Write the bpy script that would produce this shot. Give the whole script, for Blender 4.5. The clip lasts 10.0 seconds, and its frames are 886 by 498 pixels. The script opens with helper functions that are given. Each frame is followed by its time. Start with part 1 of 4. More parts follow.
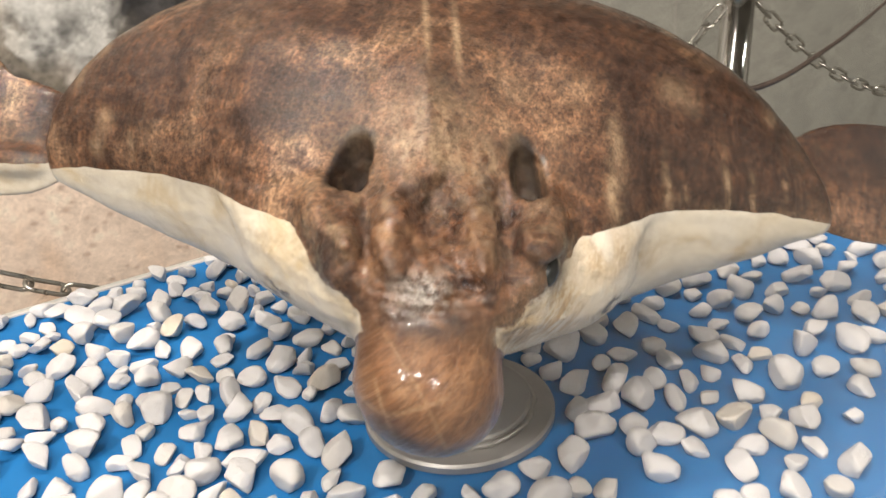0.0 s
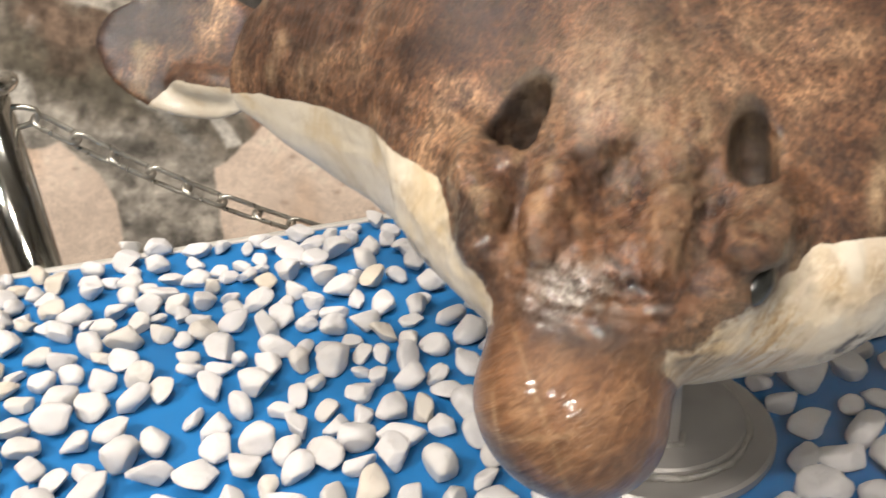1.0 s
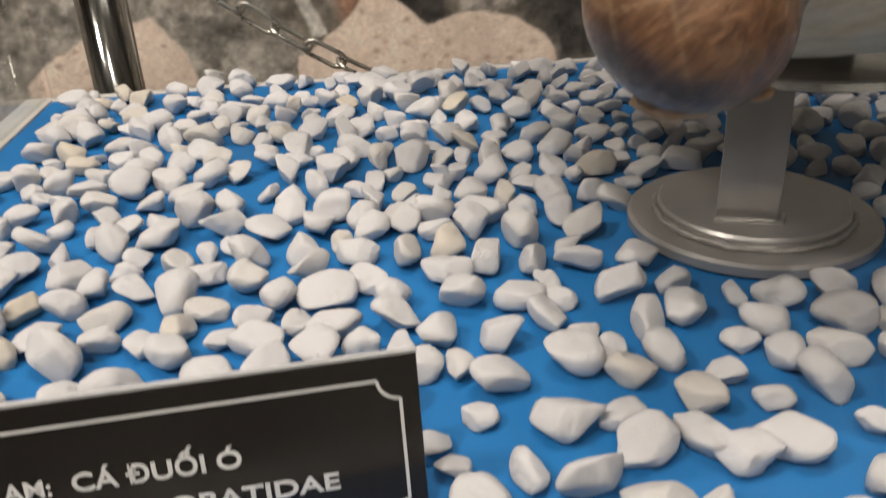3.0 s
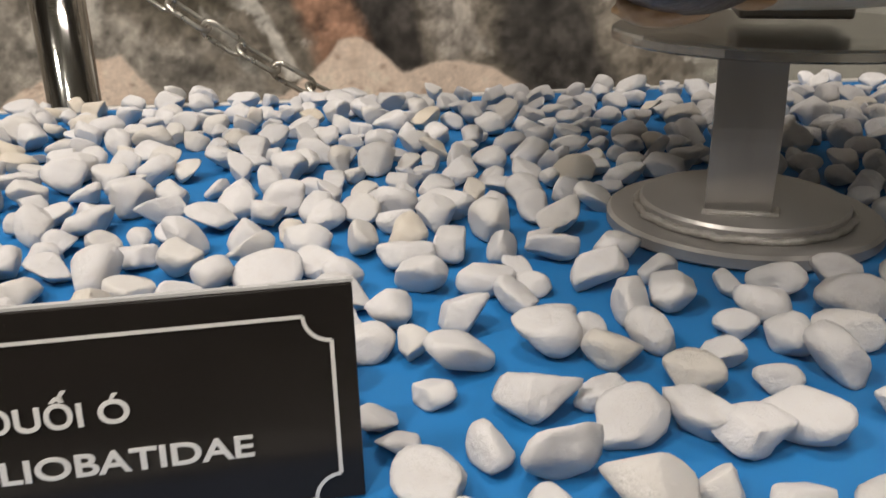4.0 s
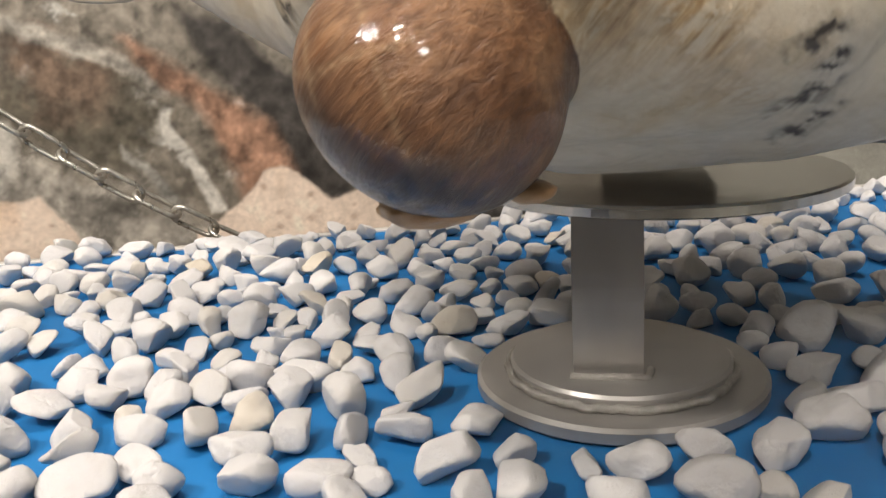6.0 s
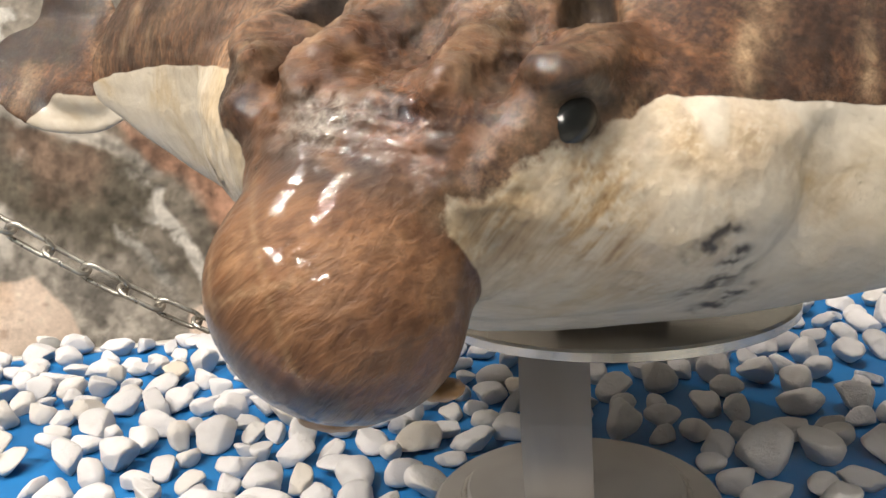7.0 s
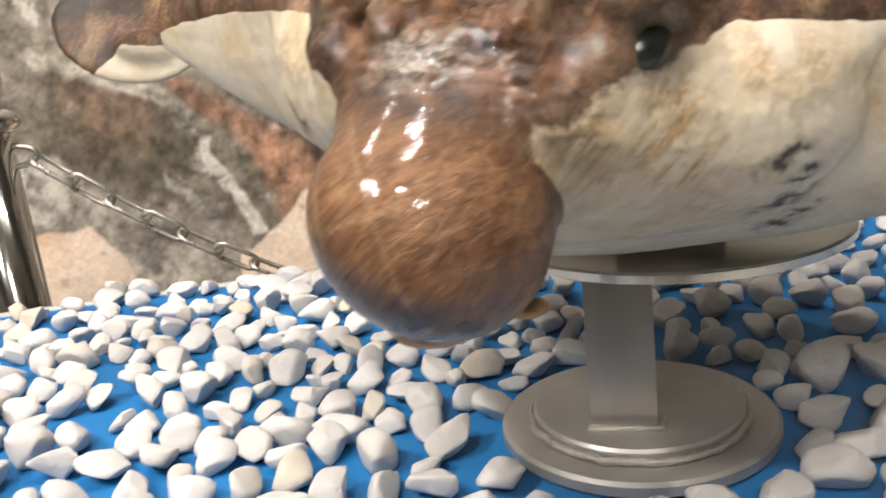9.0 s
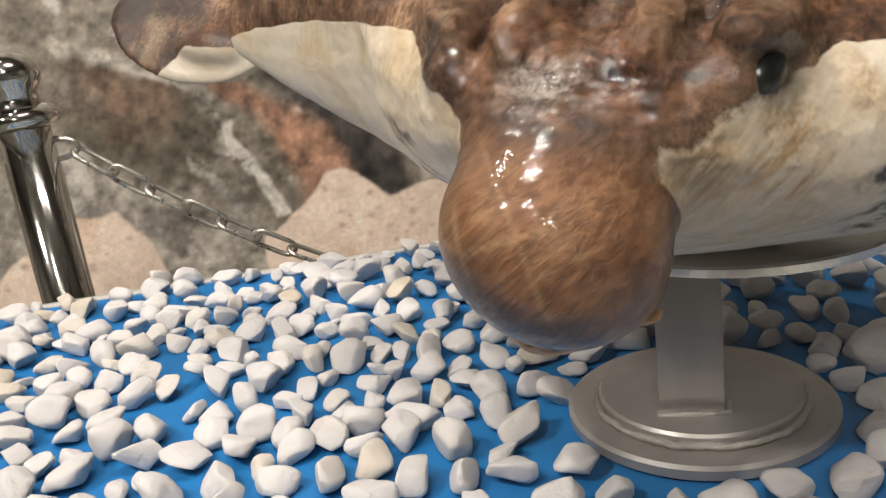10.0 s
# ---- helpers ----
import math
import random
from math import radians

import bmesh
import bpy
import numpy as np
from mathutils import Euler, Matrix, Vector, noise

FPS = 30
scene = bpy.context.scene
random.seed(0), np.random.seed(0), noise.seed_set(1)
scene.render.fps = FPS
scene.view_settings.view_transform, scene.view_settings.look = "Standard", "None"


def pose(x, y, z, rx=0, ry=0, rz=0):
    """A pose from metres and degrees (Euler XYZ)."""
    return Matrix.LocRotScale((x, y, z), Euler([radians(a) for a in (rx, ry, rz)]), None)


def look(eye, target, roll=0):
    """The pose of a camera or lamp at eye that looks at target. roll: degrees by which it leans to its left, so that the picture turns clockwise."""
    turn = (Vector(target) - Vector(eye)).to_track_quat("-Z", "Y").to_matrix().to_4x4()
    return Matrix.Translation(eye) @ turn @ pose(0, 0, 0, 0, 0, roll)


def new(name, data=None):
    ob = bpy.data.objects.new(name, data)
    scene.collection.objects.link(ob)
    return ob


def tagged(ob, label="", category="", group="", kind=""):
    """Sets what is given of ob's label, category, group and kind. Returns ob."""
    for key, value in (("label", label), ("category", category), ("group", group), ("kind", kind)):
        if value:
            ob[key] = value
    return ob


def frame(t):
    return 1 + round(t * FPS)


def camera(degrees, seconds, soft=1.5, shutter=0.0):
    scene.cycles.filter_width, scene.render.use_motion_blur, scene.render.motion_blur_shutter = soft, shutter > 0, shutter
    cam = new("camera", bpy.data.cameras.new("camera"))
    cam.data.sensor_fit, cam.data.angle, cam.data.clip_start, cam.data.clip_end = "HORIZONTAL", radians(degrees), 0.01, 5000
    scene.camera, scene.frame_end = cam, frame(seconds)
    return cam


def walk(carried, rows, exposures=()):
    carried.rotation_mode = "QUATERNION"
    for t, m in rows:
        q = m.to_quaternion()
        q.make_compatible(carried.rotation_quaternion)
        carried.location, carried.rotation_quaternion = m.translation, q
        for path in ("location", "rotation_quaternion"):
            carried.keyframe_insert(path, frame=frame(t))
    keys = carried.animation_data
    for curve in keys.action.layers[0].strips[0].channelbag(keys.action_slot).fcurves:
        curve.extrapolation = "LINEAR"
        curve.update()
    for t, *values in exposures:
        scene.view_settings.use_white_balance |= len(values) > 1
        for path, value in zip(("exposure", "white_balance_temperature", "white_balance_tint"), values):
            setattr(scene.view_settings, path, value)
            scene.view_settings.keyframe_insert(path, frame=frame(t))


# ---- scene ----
cam = camera(55.2, 10.0, soft=1.3, shutter=0.3)
PATH = [
    (0, (0.167, 0.192, 0.472), (-0.18, 1.961, -0.393), -3.9),
    (0.5, (0.195, 0.29, 0.454), (-0.389, 1.989, -0.425), -2.9),
    (1, (0.192, 0.301, 0.427), (-0.748, 1.825, -0.465), -5.1),
    (1.5, (0.187, 0.318, 0.357), (-0.844, 1.795, -0.511), -5.6),
    (2, (0.168, 0.341, 0.343), (-0.887, 1.809, -0.511), -5.3),
    (2.5, (0.183, 0.312, 0.319), (-0.886, 1.765, -0.545), -4.1),
    (3, (0.2, 0.244, 0.269), (-0.868, 1.676, -0.631), -3.0),
    (3.2, (0.189, 0.243, 0.232), (-0.88, 1.679, -0.66), -2.7),
    (4.3, (0.191, 0.279, 0.188), (-0.873, 1.849, -0.449), -0.4),
    (4.5, (0.205, 0.278, 0.201), (-0.858, 1.864, -0.395), -0.5),
    (5, (0.227, 0.292, 0.214), (-0.827, 1.895, -0.351), -2.5),
    (5.5, (0.221, 0.328, 0.208), (-0.828, 1.941, -0.338), -3.2),
    (6, (0.224, 0.356, 0.213), (-0.828, 1.984, -0.281), -3.3),
    (6.2, (0.225, 0.365, 0.238), (-0.829, 1.995, -0.244), -3.7),
    (7.3, (0.261, 0.384, 0.267), (-0.823, 2.025, -0.099), -4.2),
    (7.5, (0.262, 0.39, 0.272), (-0.827, 2.027, -0.094), -4.6),
    (8, (0.263, 0.392, 0.277), (-0.845, 2.009, -0.117), -5.4),
    (8.5, (0.272, 0.386, 0.283), (-0.85, 1.991, -0.125), -6.0),
    (9, (0.249, 0.351, 0.264), (-0.887, 1.915, -0.252), -6.4),
    (9.5, (0.215, 0.316, 0.272), (-0.927, 1.852, -0.308), -6.7),
    (10, (0.22, 0.315, 0.29), (-0.905, 1.862, -0.294), -7.4),
]
walk(cam, [(t, look(eye, target, roll)) for t, eye, target, roll in PATH],
     exposures=[(0, 0.14), (1, 0.09), (1.5, -0.05), (2, -0.1), (2.5, -0.2), (3, -0.52), (3.2, -0.55), (4.3, -0.38), (4.5, -0.33), (5, -0.27), (5.5, -0.14), (6.2, 0.0), (7.3, 0.24), (8.5, 0.26), (9, 0.24), (9.5, -0.03), (10, -0.14)])

# ---- world and lights ----
world = bpy.data.worlds.new("world")
scene.world = world
world.use_nodes = True
world.node_tree.nodes["Background"].inputs[0].default_value = (1.0, 0.93, 0.87, 1)
world.node_tree.nodes["Background"].inputs[1].default_value = 0.25
scene.view_settings.exposure = 0.0


def lamp(name, eye, target, watts, size, colour):
    data = bpy.data.lights.new(name, "AREA")
    data.shape, data.size, data.energy, data.color = "DISK", size, watts, colour
    ob = new(name, data)
    ob.matrix_world = look(eye, target)
    return ob


WARM = (1.0, 0.88, 0.80)
lamp("spot_front", (0.30, -0.75, 1.95), (0.0, 0.8, 0.1), 32, 0.07, WARM)
lamp("spot_over", (0.02, 0.62, 1.95), (0.02, 0.7, 0.1), 11, 0.03, WARM)
lamp("spot_over_two", (0.18, 0.85, 1.95), (0.12, 0.8, 0.1), 8, 0.03, WARM)
lamp("spot_over_three", (-0.05, 0.40, 1.95), (0.05, 0.6, 0.1), 8, 0.03, WARM)
# unseen fill added to brighten the mural
lamp("mural_fill", (-0.9, 0.45, 1.95), (-1.1, 1.5, 0.0), 7.5, 0.12, WARM)
# added fill on the right wall, so the front pane mirrors a pale veil
lamp("veil_wall_fill", (2.93, 1.52, 2.05), (4.0, 2.2, 0.3), 70, 0.5, (1.0, 0.94, 0.86))
# added fill on the floor outside, mirrored as haze at the pane's right
floor_fill = lamp("veil_floor_fill", (1.985, 0.02, 2.05), (1.985, 0.02, 0.0), 70, 0.3, (1.0, 0.93, 0.87))
floor_fill.data.spread = radians(75)
# two unseen fills added to brighten the stand's foot under the ray
lamp("front_fill", (-0.7, -1.0, 2.05), (-0.3, -0.2, 0.0), 56, 0.35, (1.0, 0.90, 0.82))
lamp("front_fill", (1.3, -1.3, 2.05), (0.7, -0.2, 0.0), 26, 0.35, (1.0, 0.90, 0.82))


# ---- materials ----
def material(name):
    m = bpy.data.materials.new(name)
    m.use_nodes = True
    return m, m.node_tree.nodes, m.node_tree.links, m.node_tree.nodes["Principled BSDF"]


def ramp(nodes, links, source, stops):
    r = nodes.new("ShaderNodeValToRGB")
    el = r.color_ramp.elements
    while len(el) < len(stops):
        el.new(0.5)
    for e, (p, c) in zip(el, stops):
        e.position, e.color = p, (c if len(c) == 4 else (*c, 1))
    links.new(source, r.inputs[0])
    return r.outputs[0]


def tex_noise(nodes, links, vector, scale, detail=6, rough=0.6, warp=0.0):
    n = nodes.new("ShaderNodeTexNoise")
    n.inputs["Scale"].default_value, n.inputs["Detail"].default_value = scale, detail
    n.inputs["Roughness"].default_value, n.inputs["Distortion"].default_value = rough, warp
    if vector is not None:
        links.new(vector, n.inputs["Vector"])
    return n.outputs["Fac"]


def mix(nodes, links, fac, a, b, mode="MIX"):
    n = nodes.new("ShaderNodeMix")
    n.data_type, n.blend_type = "RGBA", mode
    for sock, val in ((n.inputs[0], fac), (n.inputs[6], a), (n.inputs[7], b)):
        if isinstance(val, (int, float)):
            sock.default_value = val
        elif isinstance(val, tuple):
            sock.default_value = (*val, 1)
        else:
            links.new(val, sock)
    return n.outputs[2]


def bump(nodes, links, bsdf, height, strength, distance):
    b = nodes.new("ShaderNodeBump")
    b.inputs["Strength"].default_value, b.inputs["Distance"].default_value = strength, distance
    links.new(height, b.inputs["Height"])
    links.new(b.outputs[0], bsdf.inputs["Normal"])


def coords(nodes, links, scale=(1, 1, 1), rot=(0, 0, 0), kind="Object"):
    tc = nodes.new("ShaderNodeTexCoord")
    mp = nodes.new("ShaderNodeMapping")
    mp.inputs["Scale"].default_value = scale
    mp.inputs["Rotation"].default_value = rot
    links.new(tc.outputs[kind], mp.inputs[0])
    return mp.outputs[0]


def along(nodes, links, scale, rot):
    """Object coordinates turned first and then stretched, for streaks that run along any direction."""
    turned = coords(nodes, links, (1, 1, 1), rot)
    mp = nodes.new("ShaderNodeMapping")
    mp.inputs["Scale"].default_value = scale
    links.new(turned, mp.inputs[0])
    return mp.outputs[0]


def plain(name, stops, scale, rough=0.6, metal=0.0, relief=0.2, depth=0.001, stretch=(1, 1, 1), rough_span=0.15):
    m, n, l, b = material(name)
    v = coords(n, l, stretch)
    f = tex_noise(n, l, v, scale)
    l.new(ramp(n, l, f, stops), b.inputs["Base Color"])
    g = tex_noise(n, l, v, scale * 6, 4)
    r = n.new("ShaderNodeMapRange")
    r.inputs[3].default_value, r.inputs[4].default_value = rough - rough_span, rough + rough_span
    l.new(f, r.inputs[0])
    l.new(r.outputs[0], b.inputs["Roughness"])
    b.inputs["Metallic"].default_value = metal
    if relief:
        bump(n, l, b, g, relief, depth)
    return m


def pebble_material():
    m, n, l, b = material("white_marble")
    info = n.new("ShaderNodeObjectInfo")
    geo = n.new("ShaderNodeNewGeometry")
    v = geo.outputs["Position"]
    add = n.new("ShaderNodeMath")
    add.operation = "MULTIPLY"
    l.new(info.outputs["Random"], add.inputs[0])
    l.new(geo.outputs["Random Per Island"], add.inputs[1])
    root = n.new("ShaderNodeMath")
    root.operation = "FRACT"
    scale_up = n.new("ShaderNodeMath")
    scale_up.operation = "MULTIPLY"
    scale_up.inputs[1].default_value = 37.7
    l.new(add.outputs[0], scale_up.inputs[0])
    l.new(scale_up.outputs[0], root.inputs[0])
    tone = ramp(n, l, root.outputs[0], [(0.0, (0.725, 0.71, 0.715)), (0.75, (0.70, 0.685, 0.685)), (0.94, (0.69, 0.66, 0.625)), (0.995, (0.68, 0.61, 0.51))])
    f = tex_noise(n, l, v, 120, 8, 0.65)
    vein = ramp(n, l, f, [(0.3, (0.90, 0.885, 0.87)), (0.5, (1, 1, 1))])
    l.new(mix(n, l, 1.0, tone, vein, "MULTIPLY"), b.inputs["Base Color"])
    b.inputs["Roughness"].default_value = 0.42
    b.inputs["Subsurface Weight"].default_value = 0.25
    b.inputs["Subsurface Radius"].default_value = (0.004, 0.004, 0.0035)
    bump(n, l, b, tex_noise(n, l, v, 170, 9, 0.74), 0.85, 0.0042)
    return m


def skin_material():
    m, n, l, b = material("preserved_skin")
    v = coords(n, l)
    pig = n.new("ShaderNodeAttribute")
    pig.attribute_name = "pigment"
    # brown back: soft blotches, fine speckle, drawn-out scratches
    big = tex_noise(n, l, v, 15, 5, 0.60, 0.5)
    brown = ramp(n, l, big, [(0.34, (0.040, 0.019, 0.011)), (0.46, (0.076, 0.037, 0.020)), (0.56, (0.118, 0.063, 0.036)), (0.68, (0.225, 0.140, 0.084))])
    umber = n.new("ShaderNodeAttribute")
    umber.attribute_name = "umber"
    brown = mix(n, l, umber.outputs["Fac"], brown, (0.033, 0.016, 0.0095))
    mid = tex_noise(n, l, v, 85, 7, 0.70, 0.3)
    brown = mix(n, l, 0.6, brown, ramp(n, l, mid, [(0.41, (0.38, 0.34, 0.31)), (0.50, (1, 1, 1)), (0.59, (1.65, 1.62, 1.55))]), "MULTIPLY")
    fine = tex_noise(n, l, v, 360, 7, 0.75, 0.2)
    brown = mix(n, l, 0.7, brown, ramp(n, l, fine, [(0.42, (0.42, 0.39, 0.37)), (0.50, (1, 1, 1)), (0.58, (1.65, 1.58, 1.48))]), "MULTIPLY")
    streak = tex_noise(n, l, along(n, l, (330, 20, 110), (0.3, 0, 0.35)), 1.0, 6, 0.7, 0.25)
    brown = mix(n, l, 0.55, brown, ramp(n, l, streak, [(0.40, (0.55, 0.51, 0.48)), (0.5, (1, 1, 1)), (0.60, (1.7, 1.6, 1.48))]), "MULTIPLY")
    # dark skin marks, plus shade painted into holes, grooves and the snout's underside
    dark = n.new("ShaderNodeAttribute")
    dark.attribute_name = "stain_shade"
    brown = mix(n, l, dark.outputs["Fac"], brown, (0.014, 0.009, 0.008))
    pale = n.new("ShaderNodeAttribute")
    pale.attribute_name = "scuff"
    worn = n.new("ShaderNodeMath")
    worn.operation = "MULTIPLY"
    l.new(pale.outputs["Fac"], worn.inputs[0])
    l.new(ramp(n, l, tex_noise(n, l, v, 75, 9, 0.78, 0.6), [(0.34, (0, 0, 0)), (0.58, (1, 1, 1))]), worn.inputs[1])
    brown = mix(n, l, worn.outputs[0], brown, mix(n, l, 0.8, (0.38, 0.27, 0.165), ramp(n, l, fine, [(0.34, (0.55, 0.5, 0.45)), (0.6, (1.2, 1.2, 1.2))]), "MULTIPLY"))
    # cream belly with yellow stains and faint folds
    stain_shade = tex_noise(n, l, v, 16, 6, 0.6, 1.0)
    cream = ramp(n, l, stain_shade, [(0.36, (0.70, 0.645, 0.55)), (0.56, (0.65, 0.575, 0.45)), (0.70, (0.54, 0.42, 0.26))])
    tan = n.new("ShaderNodeAttribute")
    tan.attribute_name = "tan"
    fibre = tex_noise(n, l, along(n, l, (430, 300, 34), (0.1, -0.65, 0.3)), 1.0, 5, 0.6, 0.4)
    tan_colour = ramp(n, l, fibre, [(0.34, (0.31, 0.185, 0.085)), (0.52, (0.50, 0.355, 0.195)), (0.68, (0.66, 0.565, 0.42))])
    cream = mix(n, l, tan.outputs["Fac"], cream, tan_colour)
    cream = mix(n, l, 0.4, cream, ramp(n, l, tex_noise(n, l, v, 120, 6), [(0.3, (0.75, 0.72, 0.66)), (0.55, (1, 1, 1))]), "MULTIPLY")
    cream = mix(n, l, 0.22, cream, ramp(n, l, tex_noise(n, l, along(n, l, (60, 60, 420), (0.1, -0.65, 0.3)), 1.0, 6, 0.7, 0.4), [(0.40, (0.72, 0.68, 0.61)), (0.52, (1, 1, 1))]), "MULTIPLY")
    cream = mix(n, l, dark.outputs["Fac"], cream, (0.045, 0.035, 0.028))
    edge = n.new("ShaderNodeMath")
    edge.operation = "MULTIPLY_ADD"
    l.new(tex_noise(n, l, v, 110, 6, 0.7), edge.inputs[0])
    edge.inputs[1].default_value = 0.7
    l.new(pig.outputs["Fac"], edge.inputs[2])
    cut = ramp(n, l, edge.outputs[0], [(0.78, (0, 0, 0)), (0.92, (1, 1, 1))])
    # snout lobe: amber brown with fine swept fibres
    tone = ramp(n, l, tex_noise(n, l, v, 20, 5, 0.58, 0.6), [(0.36, (0.108, 0.050, 0.024)), (0.50, (0.155, 0.077, 0.038)), (0.64, (0.215, 0.120, 0.064))])
    fib = tex_noise(n, l, along(n, l, (4, 150, 270), (0.0, 0.70, 0.25)), 1.0, 6, 0.66, 0.25)
    tone = mix(n, l, 0.55, tone, ramp(n, l, fib, [(0.40, (0.52, 0.45, 0.41)), (0.50, (1, 1, 1)), (0.60, (1.55, 1.52, 1.48))]), "MULTIPLY")
    # pale hairline creases that cross the lobe
    hair = n.new("ShaderNodeAttribute")
    hair.attribute_name = "hairline"
    tone = mix(n, l, hair.outputs["Fac"], tone, (0.42, 0.29, 0.17))
    # lobe's dark patches and the shade painted on its lower half
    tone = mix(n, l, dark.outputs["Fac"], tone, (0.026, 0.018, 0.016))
    lobe = n.new("ShaderNodeAttribute")
    lobe.attribute_name = "lobe"
    brown = mix(n, l, lobe.outputs["Fac"], brown, tone)
    flush = n.new("ShaderNodeAttribute")
    flush.attribute_name = "flush"
    brown = mix(n, l, flush.outputs["Fac"], brown, ramp(n, l, mid, [(0.38, (0.012, 0.005, 0.0035)), (0.50, (0.052, 0.021, 0.011)), (0.60, (0.17, 0.080, 0.042))]))
    grey = n.new("ShaderNodeAttribute")
    grey.attribute_name = "grey"
    brown = mix(n, l, grey.outputs["Fac"], brown, ramp(n, l, tex_noise(n, l, v, 160, 6, 0.7), [(0.38, (0.045, 0.035, 0.030)), (0.6, (0.30, 0.27, 0.235))]))
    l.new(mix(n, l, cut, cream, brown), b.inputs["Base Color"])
    wet = ramp(n, l, tex_noise(n, l, v, 22, 5, 0.6, 0.4), [(0.40, (0.28,) * 3), (0.62, (0.55,) * 3)])
    wet = mix(n, l, flush.outputs["Fac"], wet, (0.22, 0.22, 0.22))
    l.new(mix(n, l, cut, (0.45, 0.45, 0.45), wet), b.inputs["Roughness"])
    b.inputs["Coat Weight"].default_value = 0.6
    b.inputs["Specular IOR Level"].default_value = 0.25
    b.inputs["Coat Roughness"].default_value = 0.06
    h = mix(n, l, lobe.outputs["Fac"], mix(n, l, 0.3, tex_noise(n, l, v, 130, 9, 0.76, 0.3), streak), mix(n, l, 0.75, tex_noise(n, l, v, 60, 6, 0.6), fib))
    h = mix(n, l, grey.outputs["Fac"], h, tex_noise(n, l, v, 330, 4, 0.6))
    bump(n, l, b, h, 0.7, 0.0034)
    varnish = n.new("ShaderNodeBump")
    varnish.inputs["Strength"].default_value, varnish.inputs["Distance"].default_value = 0.45, 0.0022
    l.new(mix(n, l, lobe.outputs["Fac"], tex_noise(n, l, v, 150, 6, 0.65, 0.3), tex_noise(n, l, v, 75, 4, 0.55)), varnish.inputs["Height"])
    l.new(varnish.outputs[0], b.inputs["Coat Normal"])
    return m


def glass_material():
    m, n, l, b = material("case_glass")
    out = n["Material Output"]
    n.remove(b)
    clear = n.new("ShaderNodeBsdfTransparent")
    clear.inputs[0].default_value = (0.97, 0.985, 0.98, 1)
    gloss = n.new("ShaderNodeBsdfGlossy")
    gloss.inputs["Roughness"].default_value = 0.01
    face = n.new("ShaderNodeLayerWeight")
    face.inputs[0].default_value = 0.5
    curve = n.new("ShaderNodeMath")
    curve.operation = "POWER"
    curve.inputs[1].default_value = 4.0
    l.new(face.outputs["Facing"], curve.inputs[0])
    fres = n.new("ShaderNodeMath")
    fres.operation = "MULTIPLY_ADD"
    fres.inputs[1].default_value, fres.inputs[2].default_value = 0.6, 0.0045
    l.new(curve.outputs[0], fres.inputs[0])
    ms = n.new("ShaderNodeMixShader")
    l.new(fres.outputs[0], ms.inputs[0])
    l.new(clear.outputs[0], ms.inputs[1])
    l.new(gloss.outputs[0], ms.inputs[2])
    l.new(ms.outputs[0], out.inputs[0])
    return m


PEBBLE = pebble_material()
SKIN = skin_material()
GLASS = glass_material()
BLUE = plain("blue_felt_board", [(0.3, (0.000, 0.114, 0.325)), (0.7, (0.001, 0.142, 0.39))], 9, 0.75, 0, 0.12, 0.0004)
STEEL = plain("brushed_steel", [(0.3, (0.33, 0.315, 0.30)), (0.7, (0.43, 0.41, 0.39))], 30, 0.42, 0.6, 0.08, 0.0004, (1, 1, 0.3))
WELD = plain("weld_bead", [(0.3, (0.42, 0.40, 0.37)), (0.7, (0.60, 0.58, 0.55))], 140, 0.35, 0.9, 0.7, 0.002)
CHROME = plain("chrome", [(0.3, (0.58, 0.56, 0.53)), (0.7, (0.66, 0.64, 0.61))], 12, 0.09, 1.0, 0.0, 0.0, rough_span=0.05)
CHAIN = plain("chain_steel", [(0.3, (0.40, 0.37, 0.33)), (0.7, (0.60, 0.57, 0.52))], 90, 0.30, 0.9, 0.3, 0.0006)
POLISHED = plain("polished_steel", [(0.3, (0.50, 0.49, 0.47)), (0.7, (0.58, 0.57, 0.55))], 30, 0.2, 0.95, 0.05, 0.0003)
TRIM = plain("pale_edge_trim", [(0.3, (0.52, 0.49, 0.45)), (0.7, (0.62, 0.59, 0.55))], 14, 0.45, 0.2, 0.15, 0.0005, (1, 1, 4))
BLACK = plain("black_acrylic", [(0.3, (0.012, 0.010, 0.009)), (0.7, (0.020, 0.017, 0.015))], 5, 0.16, 0, 0.0, 0.0, rough_span=0.05)
BLACK.node_tree.nodes["Principled BSDF"].inputs["Specular IOR Level"].default_value = 0.22
CLEAR_EDGE = plain("acrylic_edge", [(0.3, (0.42, 0.42, 0.42)), (0.7, (0.52, 0.52, 0.52))], 20, 0.3, 0, 0, 0)
WHITE_INK = plain("white_engraving", [(0.3, (0.62, 0.60, 0.57)), (0.7, (0.72, 0.70, 0.67))], 60, 0.5, 0, 0.0, 0.0)
EYE_DARK = plain("dark_eye", [(0.3, (0.004, 0.005, 0.005)), (0.7, (0.012, 0.014, 0.014))], 300, 0.20, 0, 0.15, 0.0005, rough_span=0.06)
DRY = plain("dried_lip_skin", [(0.3, (0.30, 0.17, 0.08)), (0.7, (0.50, 0.34, 0.19))], 60, 0.45, 0, 0.4, 0.0015)
TAIL = plain("tail_skin", [(0.3, (0.03, 0.022, 0.018)), (0.7, (0.07, 0.05, 0.04))], 60, 0.4, 0, 0.4, 0.001)
ROPE = plain("dark_rope", [(0.3, (0.010, 0.008, 0.007)), (0.7, (0.022, 0.018, 0.016))], 120, 0.8, 0, 0.4, 0.001)
PLASTER = plain("room_plaster", [(0.3, (0.13, 0.118, 0.105)), (0.7, (0.17, 0.155, 0.14))], 3, 0.8, 0, 0.2, 0.002)
